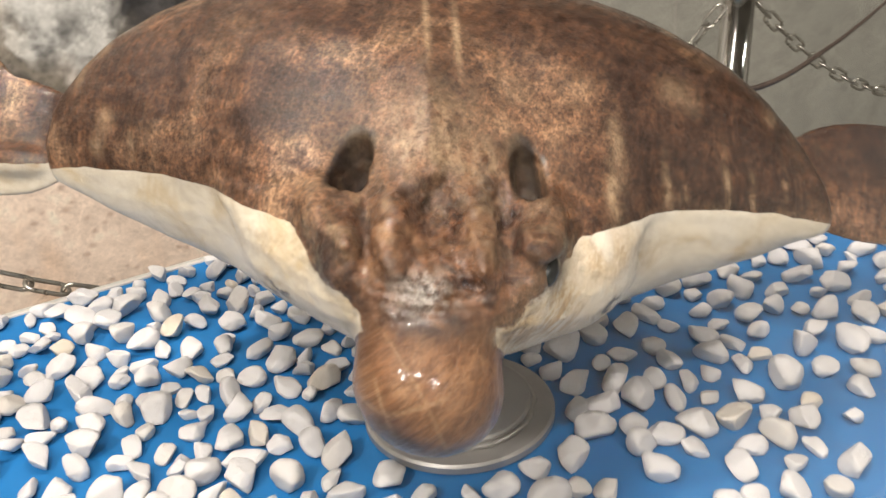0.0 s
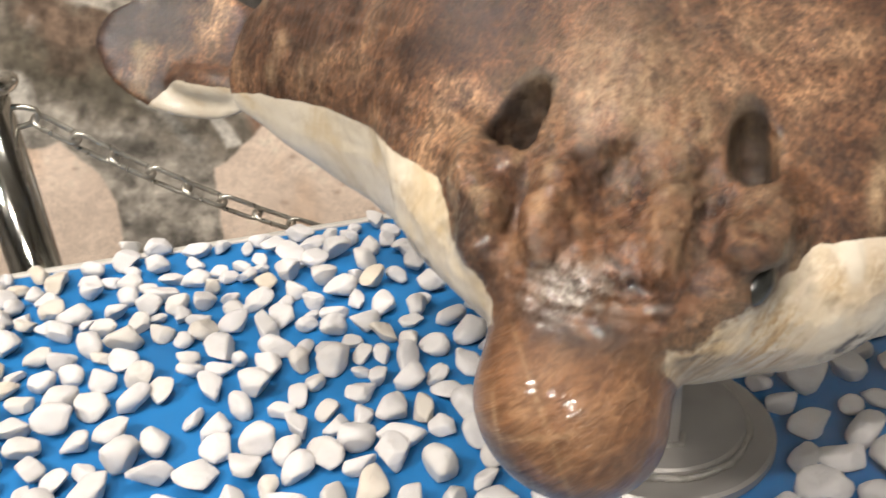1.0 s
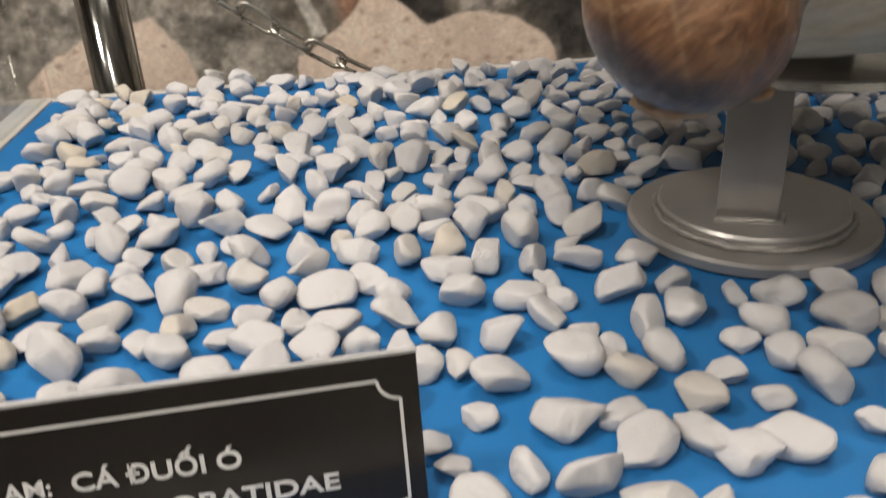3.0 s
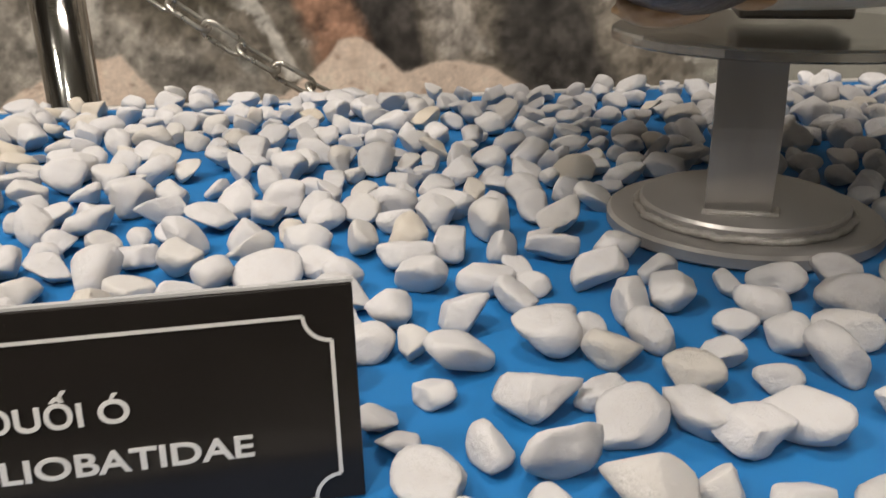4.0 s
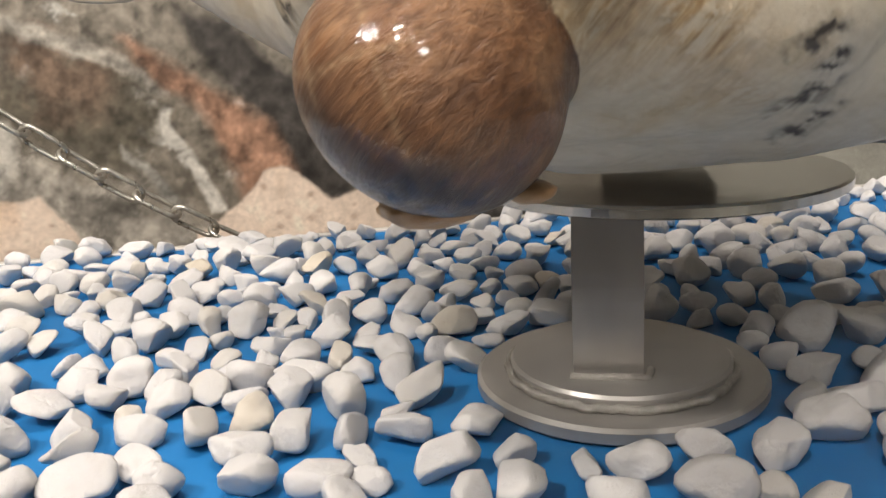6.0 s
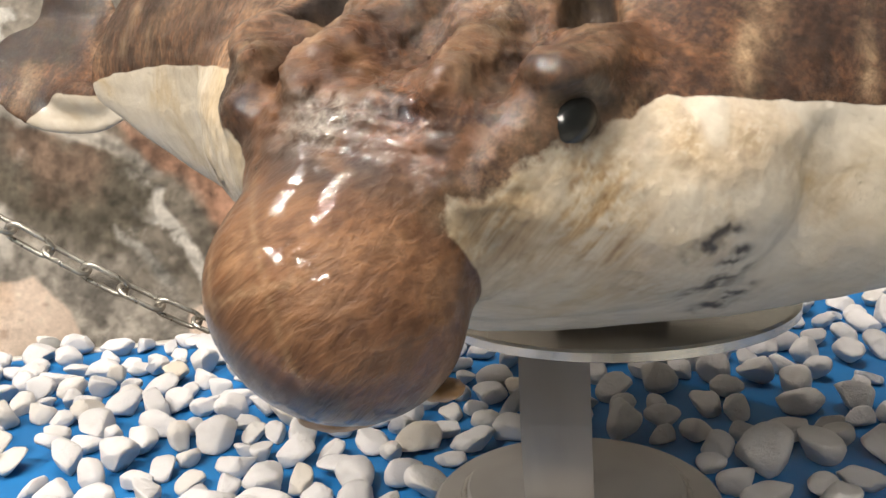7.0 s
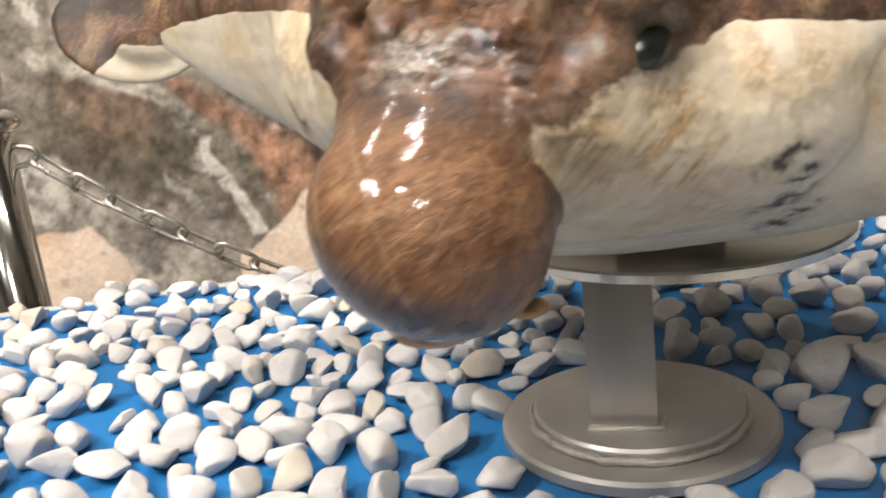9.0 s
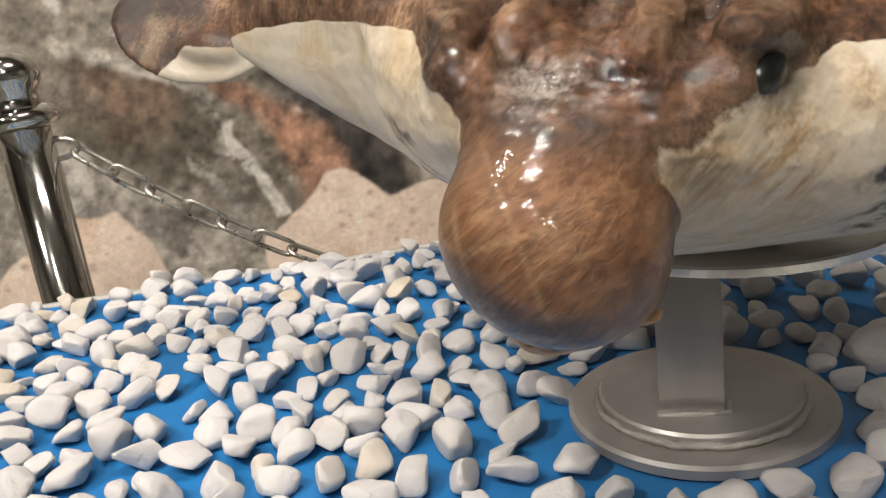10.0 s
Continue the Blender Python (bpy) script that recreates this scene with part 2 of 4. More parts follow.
TERRAZZO = plain("room_floor_stone", [(0.3, (0.13, 0.12, 0.105)), (0.7, (0.20, 0.19, 0.17))], 8, 0.62, 0, 0.05, 0.0005)
ROCK_GREY = plain("grey_wall_stone", [(0.3, (0.14, 0.12, 0.10)), (0.7, (0.34, 0.31, 0.28))], 5, 0.6)


def print_material():
    m, n, l, b = material("printed_mural")
    at = n.new("ShaderNodeAttribute")
    at.attribute_name = "ink"
    f = tex_noise(n, l, coords(n, l), 170, 7, 0.75)
    l.new(mix(n, l, 0.5, at.outputs["Color"], ramp(n, l, f, [(0.34, (0.55, 0.54, 0.53)), (0.52, (1, 1, 1)), (0.68, (1.35, 1.33, 1.3))]), "MULTIPLY"), b.inputs["Base Color"])
    b.inputs["Roughness"].default_value = 0.4
    return m


PRINT = print_material()


# ---- building helpers ----
def mesh_of(bm, name, mat, smooth=True):
    me = bpy.data.meshes.new(name)
    bm.to_mesh(me)
    bm.free()
    me.materials.append(mat)
    if smooth:
        me.polygons.foreach_set("use_smooth", [True] * len(me.polygons))
    return me


def part(name, bm, mat, parent=None, label="", smooth=False):
    ob = new(name, mesh_of(bm, name, mat, smooth))
    ob.parent = parent
    if label:
        tagged(ob, label)
    return ob


def empty(name, m, label, category, group="", kind=""):
    ob = new(name)
    ob.empty_display_size = 0.05
    ob.matrix_world = m
    return tagged(ob, label, category, group, kind)


def box(bm, x0, x1, y0, y1, z0, z1, bevel=0.0):
    geo = bmesh.ops.create_cube(bm, size=1.0, matrix=Matrix.LocRotScale(((x0 + x1) / 2, (y0 + y1) / 2, (z0 + z1) / 2), None, (x1 - x0, y1 - y0, z1 - z0)))
    if bevel:
        edges = list({e for v in geo["verts"] for e in v.link_edges})
        bmesh.ops.bevel(bm, geom=edges, offset=bevel, segments=2, affect="EDGES", profile=0.5)
    return bm


def lathe(bm, profile, steps=48, centre=(0, 0)):
    rings = []
    for r, z in profile:
        rings.append([bm.verts.new((centre[0] + max(r, 1e-4) * math.cos(2 * math.pi * k / steps), centre[1] + max(r, 1e-4) * math.sin(2 * math.pi * k / steps), z)) for k in range(steps)])
    for a, b in zip(rings, rings[1:]):
        for k in range(steps):
            bm.faces.new((a[k], a[(k + 1) % steps], b[(k + 1) % steps], b[k]))
    bm.faces.new(list(reversed(rings[0])))
    bm.faces.new(rings[-1])
    return bm


def tube(bm, points, radius, closed=False, sides=10):
    """A round bar along points; radius is a number or a function of 0..1."""
    pts = [Vector(p) for p in points]
    count = len(pts)
    rings = []
    for i, p in enumerate(pts):
        a = pts[(i - 1) % count] if closed or i > 0 else pts[0]
        b = pts[(i + 1) % count] if closed or i < count - 1 else pts[-1]
        way = (b - a).normalized()
        side = way.cross(Vector((0.31, 0.17, 0.94))).normalized()
        up = side.cross(way)
        r = radius(i / (count - 1)) if callable(radius) else radius
        rings.append([bm.verts.new(p + r * (math.cos(2 * math.pi * k / sides) * side + math.sin(2 * math.pi * k / sides) * up)) for k in range(sides)])
    for i in range(count if closed else count - 1):
        a, b = rings[i], rings[(i + 1) % count]
        for k in range(sides):
            bm.faces.new((a[k], a[(k + 1) % sides], b[(k + 1) % sides], b[k]))
    if not closed:
        bm.faces.new(list(reversed(rings[0])))
        bm.faces.new(rings[-1])
    bmesh.ops.recalc_face_normals(bm, faces=bm.faces)
    return bm


# ---- the case's own axes: a along its long side, b away from the visitor ----
CASE_TURN = 41.5
CASE = pose(0, 0, 0, 0, 0, CASE_TURN)
A0, A1, B0, B1 = -0.05, 1.32, 0.280, 1.047
FLOOR_Z, CEILING_Z, WALL_B = -0.70, 2.15, 1.65

# ---- structure ----
bm = box(bmesh.new(), A0, A1, B0, B1, -0.02, 0.0)
board = part("case_floor", bm, BLUE)
board.matrix_world = CASE
tagged(board, "bright blue board under white pebbles inside the display case", "display case floor", kind="structure")

bm = box(bmesh.new(), A0 - 0.03, A1 + 0.03, B0 - 0.03, B1 + 0.03, FLOOR_Z, -0.024, 0.004)
plinth = part("case_plinth", bm, TRIM)
plinth.matrix_world = CASE
tagged(plinth, "pale plinth box that carries the glass display case", "plinth", kind="structure")
T = 0.032
for nm, (x0, x1, y0, y1) in (("case_trim_front", (A0 - T, A1 + T, B0 - T, B0)), ("case_trim_back", (A0 - T, A1 + T, B1, B1 + 0.012)), ("case_trim_left", (A0 - T, A0, B0, B1)), ("case_trim_right", (A1, A1 + T, B0, B1))):
    ob = part(nm, box(bmesh.new(), x0, x1, y0, y1, -0.022, 0.003, 0.0015), TRIM)
    ob.matrix_world = CASE
    tagged(ob, "pale metal edge strip round the display case floor", "trim", kind="structure")
for nm, (x0, x1, y0, y1) in (("case_glass_front", (A0, A1, B0 - 0.012, B0 - 0.006)), ("case_glass_back", (A0, A1, B1 + 0.002, B1 + 0.008)), ("case_glass_left", (A0 - 0.010, A0 - 0.004, B0, B1)), ("case_glass_right", (A1 + 0.004, A1 + 0.010, B0, B1))):
    ob = part(nm, box(bmesh.new(), x0, x1, y0, y1, 0.004, 1.1), GLASS)
    ob.matrix_world = CASE
    ob.visible_shadow = False
    tagged(ob, "clear glass side pane of the display case", "glass pane", kind="structure")

R0, R1, C0, C1 = -2.4, 4.6, -2.4, 1.65
for nm, (x0, x1, y0, y1, z0, z1), mt, lb in (
        ("floor", (R0, R1, C0, C1 + 0.1, FLOOR_Z - 0.1, FLOOR_Z), TERRAZZO, "grey polished stone floor of the hall"),
        ("ceiling", (R0, R1, C0, C1 + 0.1, CEILING_Z, CEILING_Z + 0.1), PLASTER, "plain pale ceiling of the hall"),
        ("wall_back", (R0, R1, WALL_B + 0.004, WALL_B + 0.1, FLOOR_Z, CEILING_Z), ROCK_GREY, "wall covered with a grey rock photograph"),
        ("wall_front", (R0, R1, C0 - 0.1, C0, FLOOR_Z, CEILING_Z), PLASTER, "plain plaster wall"),
        ("wall_left", (R0 - 0.1, R0, C0, C1 + 0.1, FLOOR_Z, CEILING_Z), PLASTER, "plain plaster wall"),
        ("wall_right", (R1, R1 + 0.1, C0, C1 + 0.1, FLOOR_Z, CEILING_Z), PLASTER, "plain plaster wall")):
    ob = part(nm, box(bmesh.new(), x0, x1, y0, y1, z0, z1), mt)
    ob.matrix_world = CASE
    tagged(ob, lb, nm.split("_")[0], kind="structure")


# ---- printed mural on the back wall: one flat print, its colours laid down region by region ----
def inside_by(px, pz, corners):
    """Signed distance to a polygon, plus inside."""
    best, odd = np.full(px.shape, 9.0), np.zeros(px.shape, bool)
    for (x0, z0), (x1, z1) in zip(corners, corners[1:] + corners[:1]):
        dx, dz = x1 - x0, z1 - z0
        t = np.clip(((px - x0) * dx + (pz - z0) * dz) / (dx * dx + dz * dz), 0, 1)
        best = np.minimum(best, np.hypot(px - x0 - t * dx, pz - z0 - t * dz))
        odd ^= ((z0 > pz) != (z1 > pz)) & (px < (x1 - x0) * (pz - z0) / (z1 - z0 + 1e-12) + x0)
    return np.where(odd, best, -best)


def fractal(x, z, scale, seed, octaves=5):
    """Smooth value noise on a plane, summed over octaves, about 0."""
    rng = np.random.RandomState(seed)
    out, amp = np.zeros(x.shape), 1.0
    for o in range(octaves):
        table = rng.uniform(-1, 1, (257, 257))
        fx, fz = x * scale + rng.uniform(0, 99), z * scale + rng.uniform(0, 99)
        ix, iz = np.floor(fx).astype(int), np.floor(fz).astype(int)
        tx, tz = fx - ix, fz - iz
        tx, tz = tx * tx * (3 - 2 * tx), tz * tz * (3 - 2 * tz)
        at = lambda i, j: table[(ix + i) % 257, (iz + j) % 257]
        out += amp * ((at(0, 0) * (1 - tx) + at(1, 0) * tx) * (1 - tz) + (at(0, 1) * (1 - tx) + at(1, 1) * tx) * tz)
        amp, scale = amp * 0.58, scale * 2.07
    return out


MURAL = (
    ((0.33, 0.295, 0.26), 0.020, 0.020, [(-0.7, -0.5), (0.9, -0.5), (0.66, -0.12), (0.50, -0.08), (0.20, -0.08), (0.05, -0.00), (-0.10, 0.05), (-0.4, 0.10)]),
    ((0.10, 0.085, 0.065), 0.03, 0.03, [(-0.02, 0.22), (0.10, 0.20), (0.16, 0.08), (0.10, 0.0), (-0.05, 0.06), (-0.12, 0.14)]),
    ((0.50, 0.46, 0.42), 0.012, 0.012, [(-0.17, 0.12), (-0.10, 0.11), (-0.08, 0.04), (-0.12, -0.02), (-0.20, 0.0)]),
    ((0.06, 0.052, 0.048), 0.012, 0.010, [(0.21, 0.28), (0.30, 0.25), (0.37, 0.17), (0.45, 0.10), (0.47, -0.02), (0.50, -0.09), (0.44, -0.10), (0.37, -0.02), (0.31, 0.10), (0.24, 0.20)]),
    ((0.44, 0.39, 0.35), 0.012, 0.020, [(0.40, 0.36), (0.52, 0.40), (0.54, 0.12), (0.60, -0.02), (0.53, -0.08), (0.48, 0.02), (0.46, 0.14)]),
    ((0.075, 0.067, 0.062), 0.02, 0.014, [(0.64, 0.20), (0.74, 0.14), (0.80, 0.0), (0.86, -0.14), (0.68, -0.16), (0.62, -0.04), (0.61, 0.10)]),
    ((0.055, 0.05, 0.05), 0.02, 0.02, [(0.55, 0.24), (0.60, 0.34), (0.80, 0.38), (0.86, 0.30), (0.74, 0.22), (0.62, 0.17)]),
    ((0.48, 0.46, 0.44), 0.02, 0.02, [(0.38, 0.42), (0.40, 0.18), (0.50, 0.14), (0.56, 0.22), (0.56, 0.42)]),
    ((0.28, 0.155, 0.105), 0.014, 0.010, [(0.10, 0.235), (0.17, 0.21), (0.23, 0.160), (0.30, 0.11), (0.35, 0.05), (0.375, -0.01), (0.33, -0.02), (0.29, -0.05), (0.26, 0.0), (0.245, 0.06), (0.21, 0.12), (0.13, 0.18)]),
    ((0.14, 0.095, 0.07), 0.03, 0.03, [(-0.10, 0.24), (0.0, 0.26), (0.06, 0.20), (0.08, 0.13), (0.04, 0.10), (-0.06, 0.15)]),
    ((0.47, 0.42, 0.37), 0.006, 0.008, [(-0.10, 0.30), (-0.05, 0.27), (0.06, 0.235), (0.12, 0.185), (0.18, 0.14), (0.16, 0.135), (0.08, 0.19), (-0.02, 0.235), (-0.11, 0.27)]),
    ((0.52, 0.48, 0.44), 0.004, 0.004, [(0.165, 0.118), (0.176, 0.108), (0.168, 0.098), (0.170, 0.085), (0.192, 0.055), (0.232, -0.02), (0.255, -0.07), (0.225, -0.07), (0.195, 0.010), (0.172, 0.055), (0.155, 0.080), (0.153, 0.105)]),
    ((0.45, 0.42, 0.38), 0.005, 0.006, [(0.085, 0.055), (0.105, 0.04), (0.165, -0.04), (0.175, -0.07), (0.155, -0.06), (0.105, 0.01)]),
    ((0.78, 0.62, 0.52), 0.003, 0.004, [(-0.30, -0.13), (-0.25, -0.09), (-0.215, -0.066), (-0.16, -0.032), (-0.135, -0.025), (-0.09, -0.028), (-0.064, -0.022), (-0.03, -0.06), (-0.005, -0.092), (0.010, -0.14), (0.00, -0.24), (-0.02, -0.45), (-0.34, -0.45)]),
    ((0.78, 0.62, 0.52), 0.003, 0.004, [(0.186, -0.19), (0.196, -0.11), (0.240, -0.080), (0.282, -0.056), (0.322, -0.008), (0.352, -0.004), (0.378, -0.012), (0.436, -0.072), (0.498, -0.052), (0.547, -0.050), (0.600, -0.060), (0.660, -0.10), (0.690, -0.16), (0.72, -0.45), (0.17, -0.45)]),
    ((0.40, 0.38, 0.34), 0.03, 0.04, [(1.05, -0.7), (1.0, 0.1), (1.25, 0.5), (4.5, 0.9), (4.5, -0.7)]),
)
ga = np.concatenate([np.arange(-1.2, -0.36, 0.02), np.arange(-0.36, 1.0, 0.0036), np.arange(1.0, 4.59, 0.03)])
gz2 = np.concatenate([np.arange(-0.699, -0.36, 0.03), np.arange(-0.36, 0.46, 0.0036), np.arange(0.46, 1.9, 0.04)])
PX, PZ = np.meshgrid(ga, gz2, indexing="ij")
grit, blot = fractal(PX, PZ, 26, 3, 6), fractal(PX, PZ, 7, 4, 5)
tone = np.clip(0.5 + 0.42 * blot, 0, 1)[..., None]
ink = np.array([0.105, 0.088, 0.070]) * (1 - tone) + np.array([0.33, 0.285, 0.24]) * tone
crust = np.clip((fractal(PX + 0.4 * PZ, PZ, 14, 12, 6) - 0.75) * 3.0, 0, 1)[..., None]
ink = ink * (1 - crust) + np.array([0.58, 0.54, 0.50]) * crust
warp_x, warp_z = fractal(PX, PZ, 18, 5, 4), fractal(PX, PZ, 18, 6, 4)
for k, (colour, soft, ragged, corners) in enumerate(MURAL):
    side = inside_by(PX + ragged * warp_x, PZ + ragged * warp_z, corners)
    cover = np.clip(0.5 + side / (2 * soft), 0, 1)[..., None]
    sand = colour[0] > 0.6
    local = np.array(colour) * (1 + ((0.10 if sand or colour[1] == 0.38 else 0.45) * fractal(PX, PZ, 12 if sand else 20, 40 + k, 5))[..., None])
    if sand:
        warm = np.clip(fractal(PX * 1.3, PZ * 0.6, 9, 70 + k, 3) - 0.15, 0, 1)[..., None]
        local = local * (1 - 0.5 * warm) + np.array([0.62, 0.38, 0.22]) * 0.5 * warm
    ink = ink * (1 - cover) + local * cover
speckle = 1 + np.where((ink[..., 0] > 0.5) | (PX > 1.1), 0.08, 0.42) * fractal(PX, PZ, 60, 9, 4)
ink = np.clip(ink * speckle[..., None], 0.012, 0.85)
rng = random.Random(5)
for k in range(75):
    ca, cz = (rng.uniform(0.30, 0.66), rng.uniform(-0.35, -0.03)) if k % 4 else (rng.uniform(-0.28, -0.03), rng.uniform(-0.3, -0.06))
    r = rng.uniform(0.003, 0.0065)
    pit = np.exp(-(((PX - ca) / (1.35 * r)) ** 2 + ((PZ - cz) / r) ** 2) ** 1.5) * 0.55 * (ink[..., 0] > 0.45)
    ink = ink * (1 - pit[..., None]) + np.array([0.33, 0.20, 0.145]) * pit[..., None]
rows, cols = PX.shape
ids = np.arange(rows * cols).reshape(rows, cols)
faces = np.stack([ids[:-1, :-1], ids[1:, :-1], ids[1:, 1:], ids[:-1, 1:]], -1).reshape(-1, 4)
me = bpy.data.meshes.new("rock_mural")
me.from_pydata(np.stack([PX.ravel(), np.full(PX.size, WALL_B), PZ.ravel()], 1).tolist(), [], faces.tolist())
me.attributes.new("ink", "FLOAT_COLOR", "POINT").data.foreach_set("color", np.c_[ink.reshape(-1, 3), np.ones(PX.size)].astype(np.float32).ravel())
me.materials.append(PRINT)
mural = new("rock_mural", me)
mural.matrix_world = CASE
tagged(mural, "printed rock photograph covering the wall behind the case", "wall mural", kind="structure")


# ---- barrier: chrome posts and a slack chain along the back of the case ----
def stanchion(a, b, metal, label):
    post = empty("stanchion", CASE @ pose(a, b, 0), label, "barrier post", "barrier posts")
    part("tube", lathe(bmesh.new(), [(0.030, FLOOR_Z + 0.02), (0.030, 0.205)], 40), metal, post, smooth=True)
    part("base", lathe(bmesh.new(), [(0.15, FLOOR_Z), (0.15, FLOOR_Z + 0.012), (0.06, FLOOR_Z + 0.03), (0.032, FLOOR_Z + 0.04)], 48), metal, post)
    part("collar", lathe(bmesh.new(), [(0.031, 0.196), (0.040, 0.200), (0.044, 0.206), (0.044, 0.212), (0.036, 0.219), (0.030, 0.222)], 40), metal, post, smooth=True)
    part("finial", lathe(bmesh.new(), [(0.026, 0.222), (0.024, 0.236), (0.031, 0.246), (0.034, 0.256), (0.030, 0.268), (0.020, 0.278), (0.008, 0.283), (0.001, 0.284)], 40), metal, post, smooth=True)
    hook = bmesh.new()
    tube(hook, [(0.028 + 0.03 * math.sin(q) * 0.9, 0, 0.168 + 0.012 * math.cos(q)) for q in [math.pi * k / 10 for k in range(11)]], 0.0035)
    part("chain_eye", hook, CHAIN, post, smooth=True)
    return post


S1, S2, SB = 0.009, 1.56, 1.12
for a in (S1, S2):
    stanchion(a, SB, CHROME, "polished chrome barrier post with a turned collar")


def link_mesh():
    half, r = 0.0165, 0.0105
    loop = []
    for k in range(9):
        q = -math.pi / 2 + math.pi * k / 8
        loop.append((half + r * math.cos(q), r * math.sin(q), 0))
    for k in range(9):
        q = math.pi / 2 + math.pi * k / 8
        loop.append((-half + r * math.cos(q), r * math.sin(q), 0))
    bm = bmesh.new()
    tube(bm, loop, 0.0031, True, 8)
    return mesh_of(bm, "link", CHAIN)


LINK = link_mesh()


def chain(a0, a1, z0, sag, b):
    ch = empty("barrier_chain", CASE @ pose(a0, b, 0), "slack grey steel link chain between the barrier posts", "chain", "barrier chains")
    span = a1 - a0
    height = lambda s: z0 - sag * (1 - ((2 * s / span - 1) ** 2))
    s, k = 0.0, 0
    while s < span:
        d = 0.01
        slope = (height(s + d) - height(s)) / d
        step = 0.046 / math.hypot(1, slope)
        mid = s + step / 2
        ob = new("link", LINK)
        ob.parent = ch
        ob.matrix_local = pose(mid, 0, height(mid), 0, -math.degrees(math.atan(slope)), 0) @ pose(0, 0, 0, 20 + 90 * (k % 2), 0, 0)
        s, k = s + step, k + 1
    return ch


chain(S1 + 0.052, S2 - 0.052, 0.162, 0.30, SB)
chain(S2 + 0.052, S2 + 1.5, 0.162, 0.30, SB)
chain(S1 - 1.45, S1 - 0.052, 0.162, 0.30, SB)

# rope built for a dark line mirrored in the front pane; unseen post added
stanchion(0.18, -1.42, ROPE, "added dark post, out of view, holding a slack rope")
ends = [(0.215, 0.155), (0.24, 0.02), (0.36, -0.135), (0.70, -0.278), (1.10, -0.427), (1.50, -0.575), (1.72, -0.66), (1.84, -0.691), (2.1, -0.694)]
bm = bmesh.new()
tube(bm, [(a - 0.18, 0, z) for a, z in ends], 0.0055, False, 10)
rope = part("mirrored_rope", bm, ROPE, None, smooth=True)
rope.matrix_world = CASE @ pose(0.18, -1.42, 0)
tagged(rope, "slack dark rope built for a mirrored line, on an added post", "rope")

# ---- steel stand ----
STAND = pose(0.050, 0.815, 0, 0, 0, 22)
stand = empty("specimen_stand", STAND, "welded grey steel stand with a two-disc foot", "stand")
part("base_disc", lathe(bmesh.new(), [(0.083, 0.0005), (0.0865, 0.003), (0.0865, 0.009), (0.084, 0.011)], 72), STEEL, stand)
part("upper_disc", lathe(bmesh.new(), [(0.0655, 0.011), (0.0655, 0.018), (0.064, 0.020)], 72), STEEL, stand)
bm = bmesh.new()
rng = random.Random(3)
tube(bm, [((0.0670 + rng.uniform(-0.001, 0.0012)) * math.cos(q), (0.0670 + rng.uniform(-0.001, 0.0012)) * math.sin(q), 0.0135 + rng.uniform(-0.0008, 0.0008)) for q in [2 * math.pi * k / 110 for k in range(110)]], 0.0026, True, 6)
part("weld", bm, WELD, stand, "rough silvery weld bead", True)
bm = bmesh.new()
bow = [(0.018 + 0.095 * k / 12, -0.034 - 0.007 * math.sin(math.pi * k / 12)) for k in range(13)]
rows_of = [[bm.verts.new((x, y + d, z)) for x, d in ((-0.0265, 0), (0.0125, 0), (0.0125, 0.006), (-0.0265, 0.006))] for z, y in bow]
for lower, upper in zip(rows_of, rows_of[1:]):
    for k in range(4):
        bm.faces.new((lower[k], lower[(k + 1) % 4], upper[(k + 1) % 4], upper[k]))
bm.faces.new(rows_of[0][::-1])
bm.faces.new(rows_of[-1])
part("upright", bm, STEEL, stand)
bm = bmesh.new()
tube(bm, [(-0.028, -0.040, 0.021), (-0.016, -0.041, 0.0205), (0.002, -0.0405, 0.021), (0.015, -0.040, 0.0205), (0.017, -0.028, 0.021)], 0.0022, False, 6)
part("weld", bm, WELD, stand, "rough silvery weld bead", True)
bm = lathe(bmesh.new(), [(0.112, 0.113), (0.1155, 0.1145), (0.1155, 0.1195), (0.114, 0.121)], 72, (0.024, 0.060))
part("cradle_plate", bm, POLISHED, stand)
bm = box(bmesh.new(), -0.172, 0.172, -0.018, 0.018, 0.1215, 0.1295, 0.001)
for v in bm.verts:
    v.co.z += 0.30 * max(0, abs(v.co.x) - 0.10)
bmesh.ops.transform(bm, matrix=pose(0, 0, 0, 0, 0, -26), verts=bm.verts)
bmesh.ops.translate(bm, vec=(0.024, 0.070, 0), verts=bm.verts)
part("cross_bar", bm, STEEL, stand)


part("support_block", box(bmesh.new(), -0.01, 0.06, 0.04, 0.10, 0.1275, 0.150, 0.002), STEEL, stand)


# ---- the preserved ray: one solid shaped as a field, then skinned ----
def smin(p, q, k):
    h = np.clip(0.5 + 0.5 * (q - p) / k, 0, 1)
    return q + (p - q) * h - k * h * (1 - h)


def egg(u, v, z, c, r):
    """Distance, near enough, to an ellipsoid."""
    q = np.sqrt(((u - c[0]) / r[0]) ** 2 + ((v - c[1]) / r[1]) ** 2 + ((z - c[2]) / r[2]) ** 2)
    return (q - 1) * min(r)


SNOUT_AT, SNOUT_R = (-0.010, -0.058, 0.1952), (0.0425, 0.041, 0.0400)
ROLL_SLOPE = 0.115
HOLES = {-1: (-0.049, 0.028, -0.66), 1: (0.0585, 0.026, 0.08)}


def edge_height(u):
    return 0.265 - 0.019 * np.minimum(np.abs(u) / 0.273, 1.1) ** 4


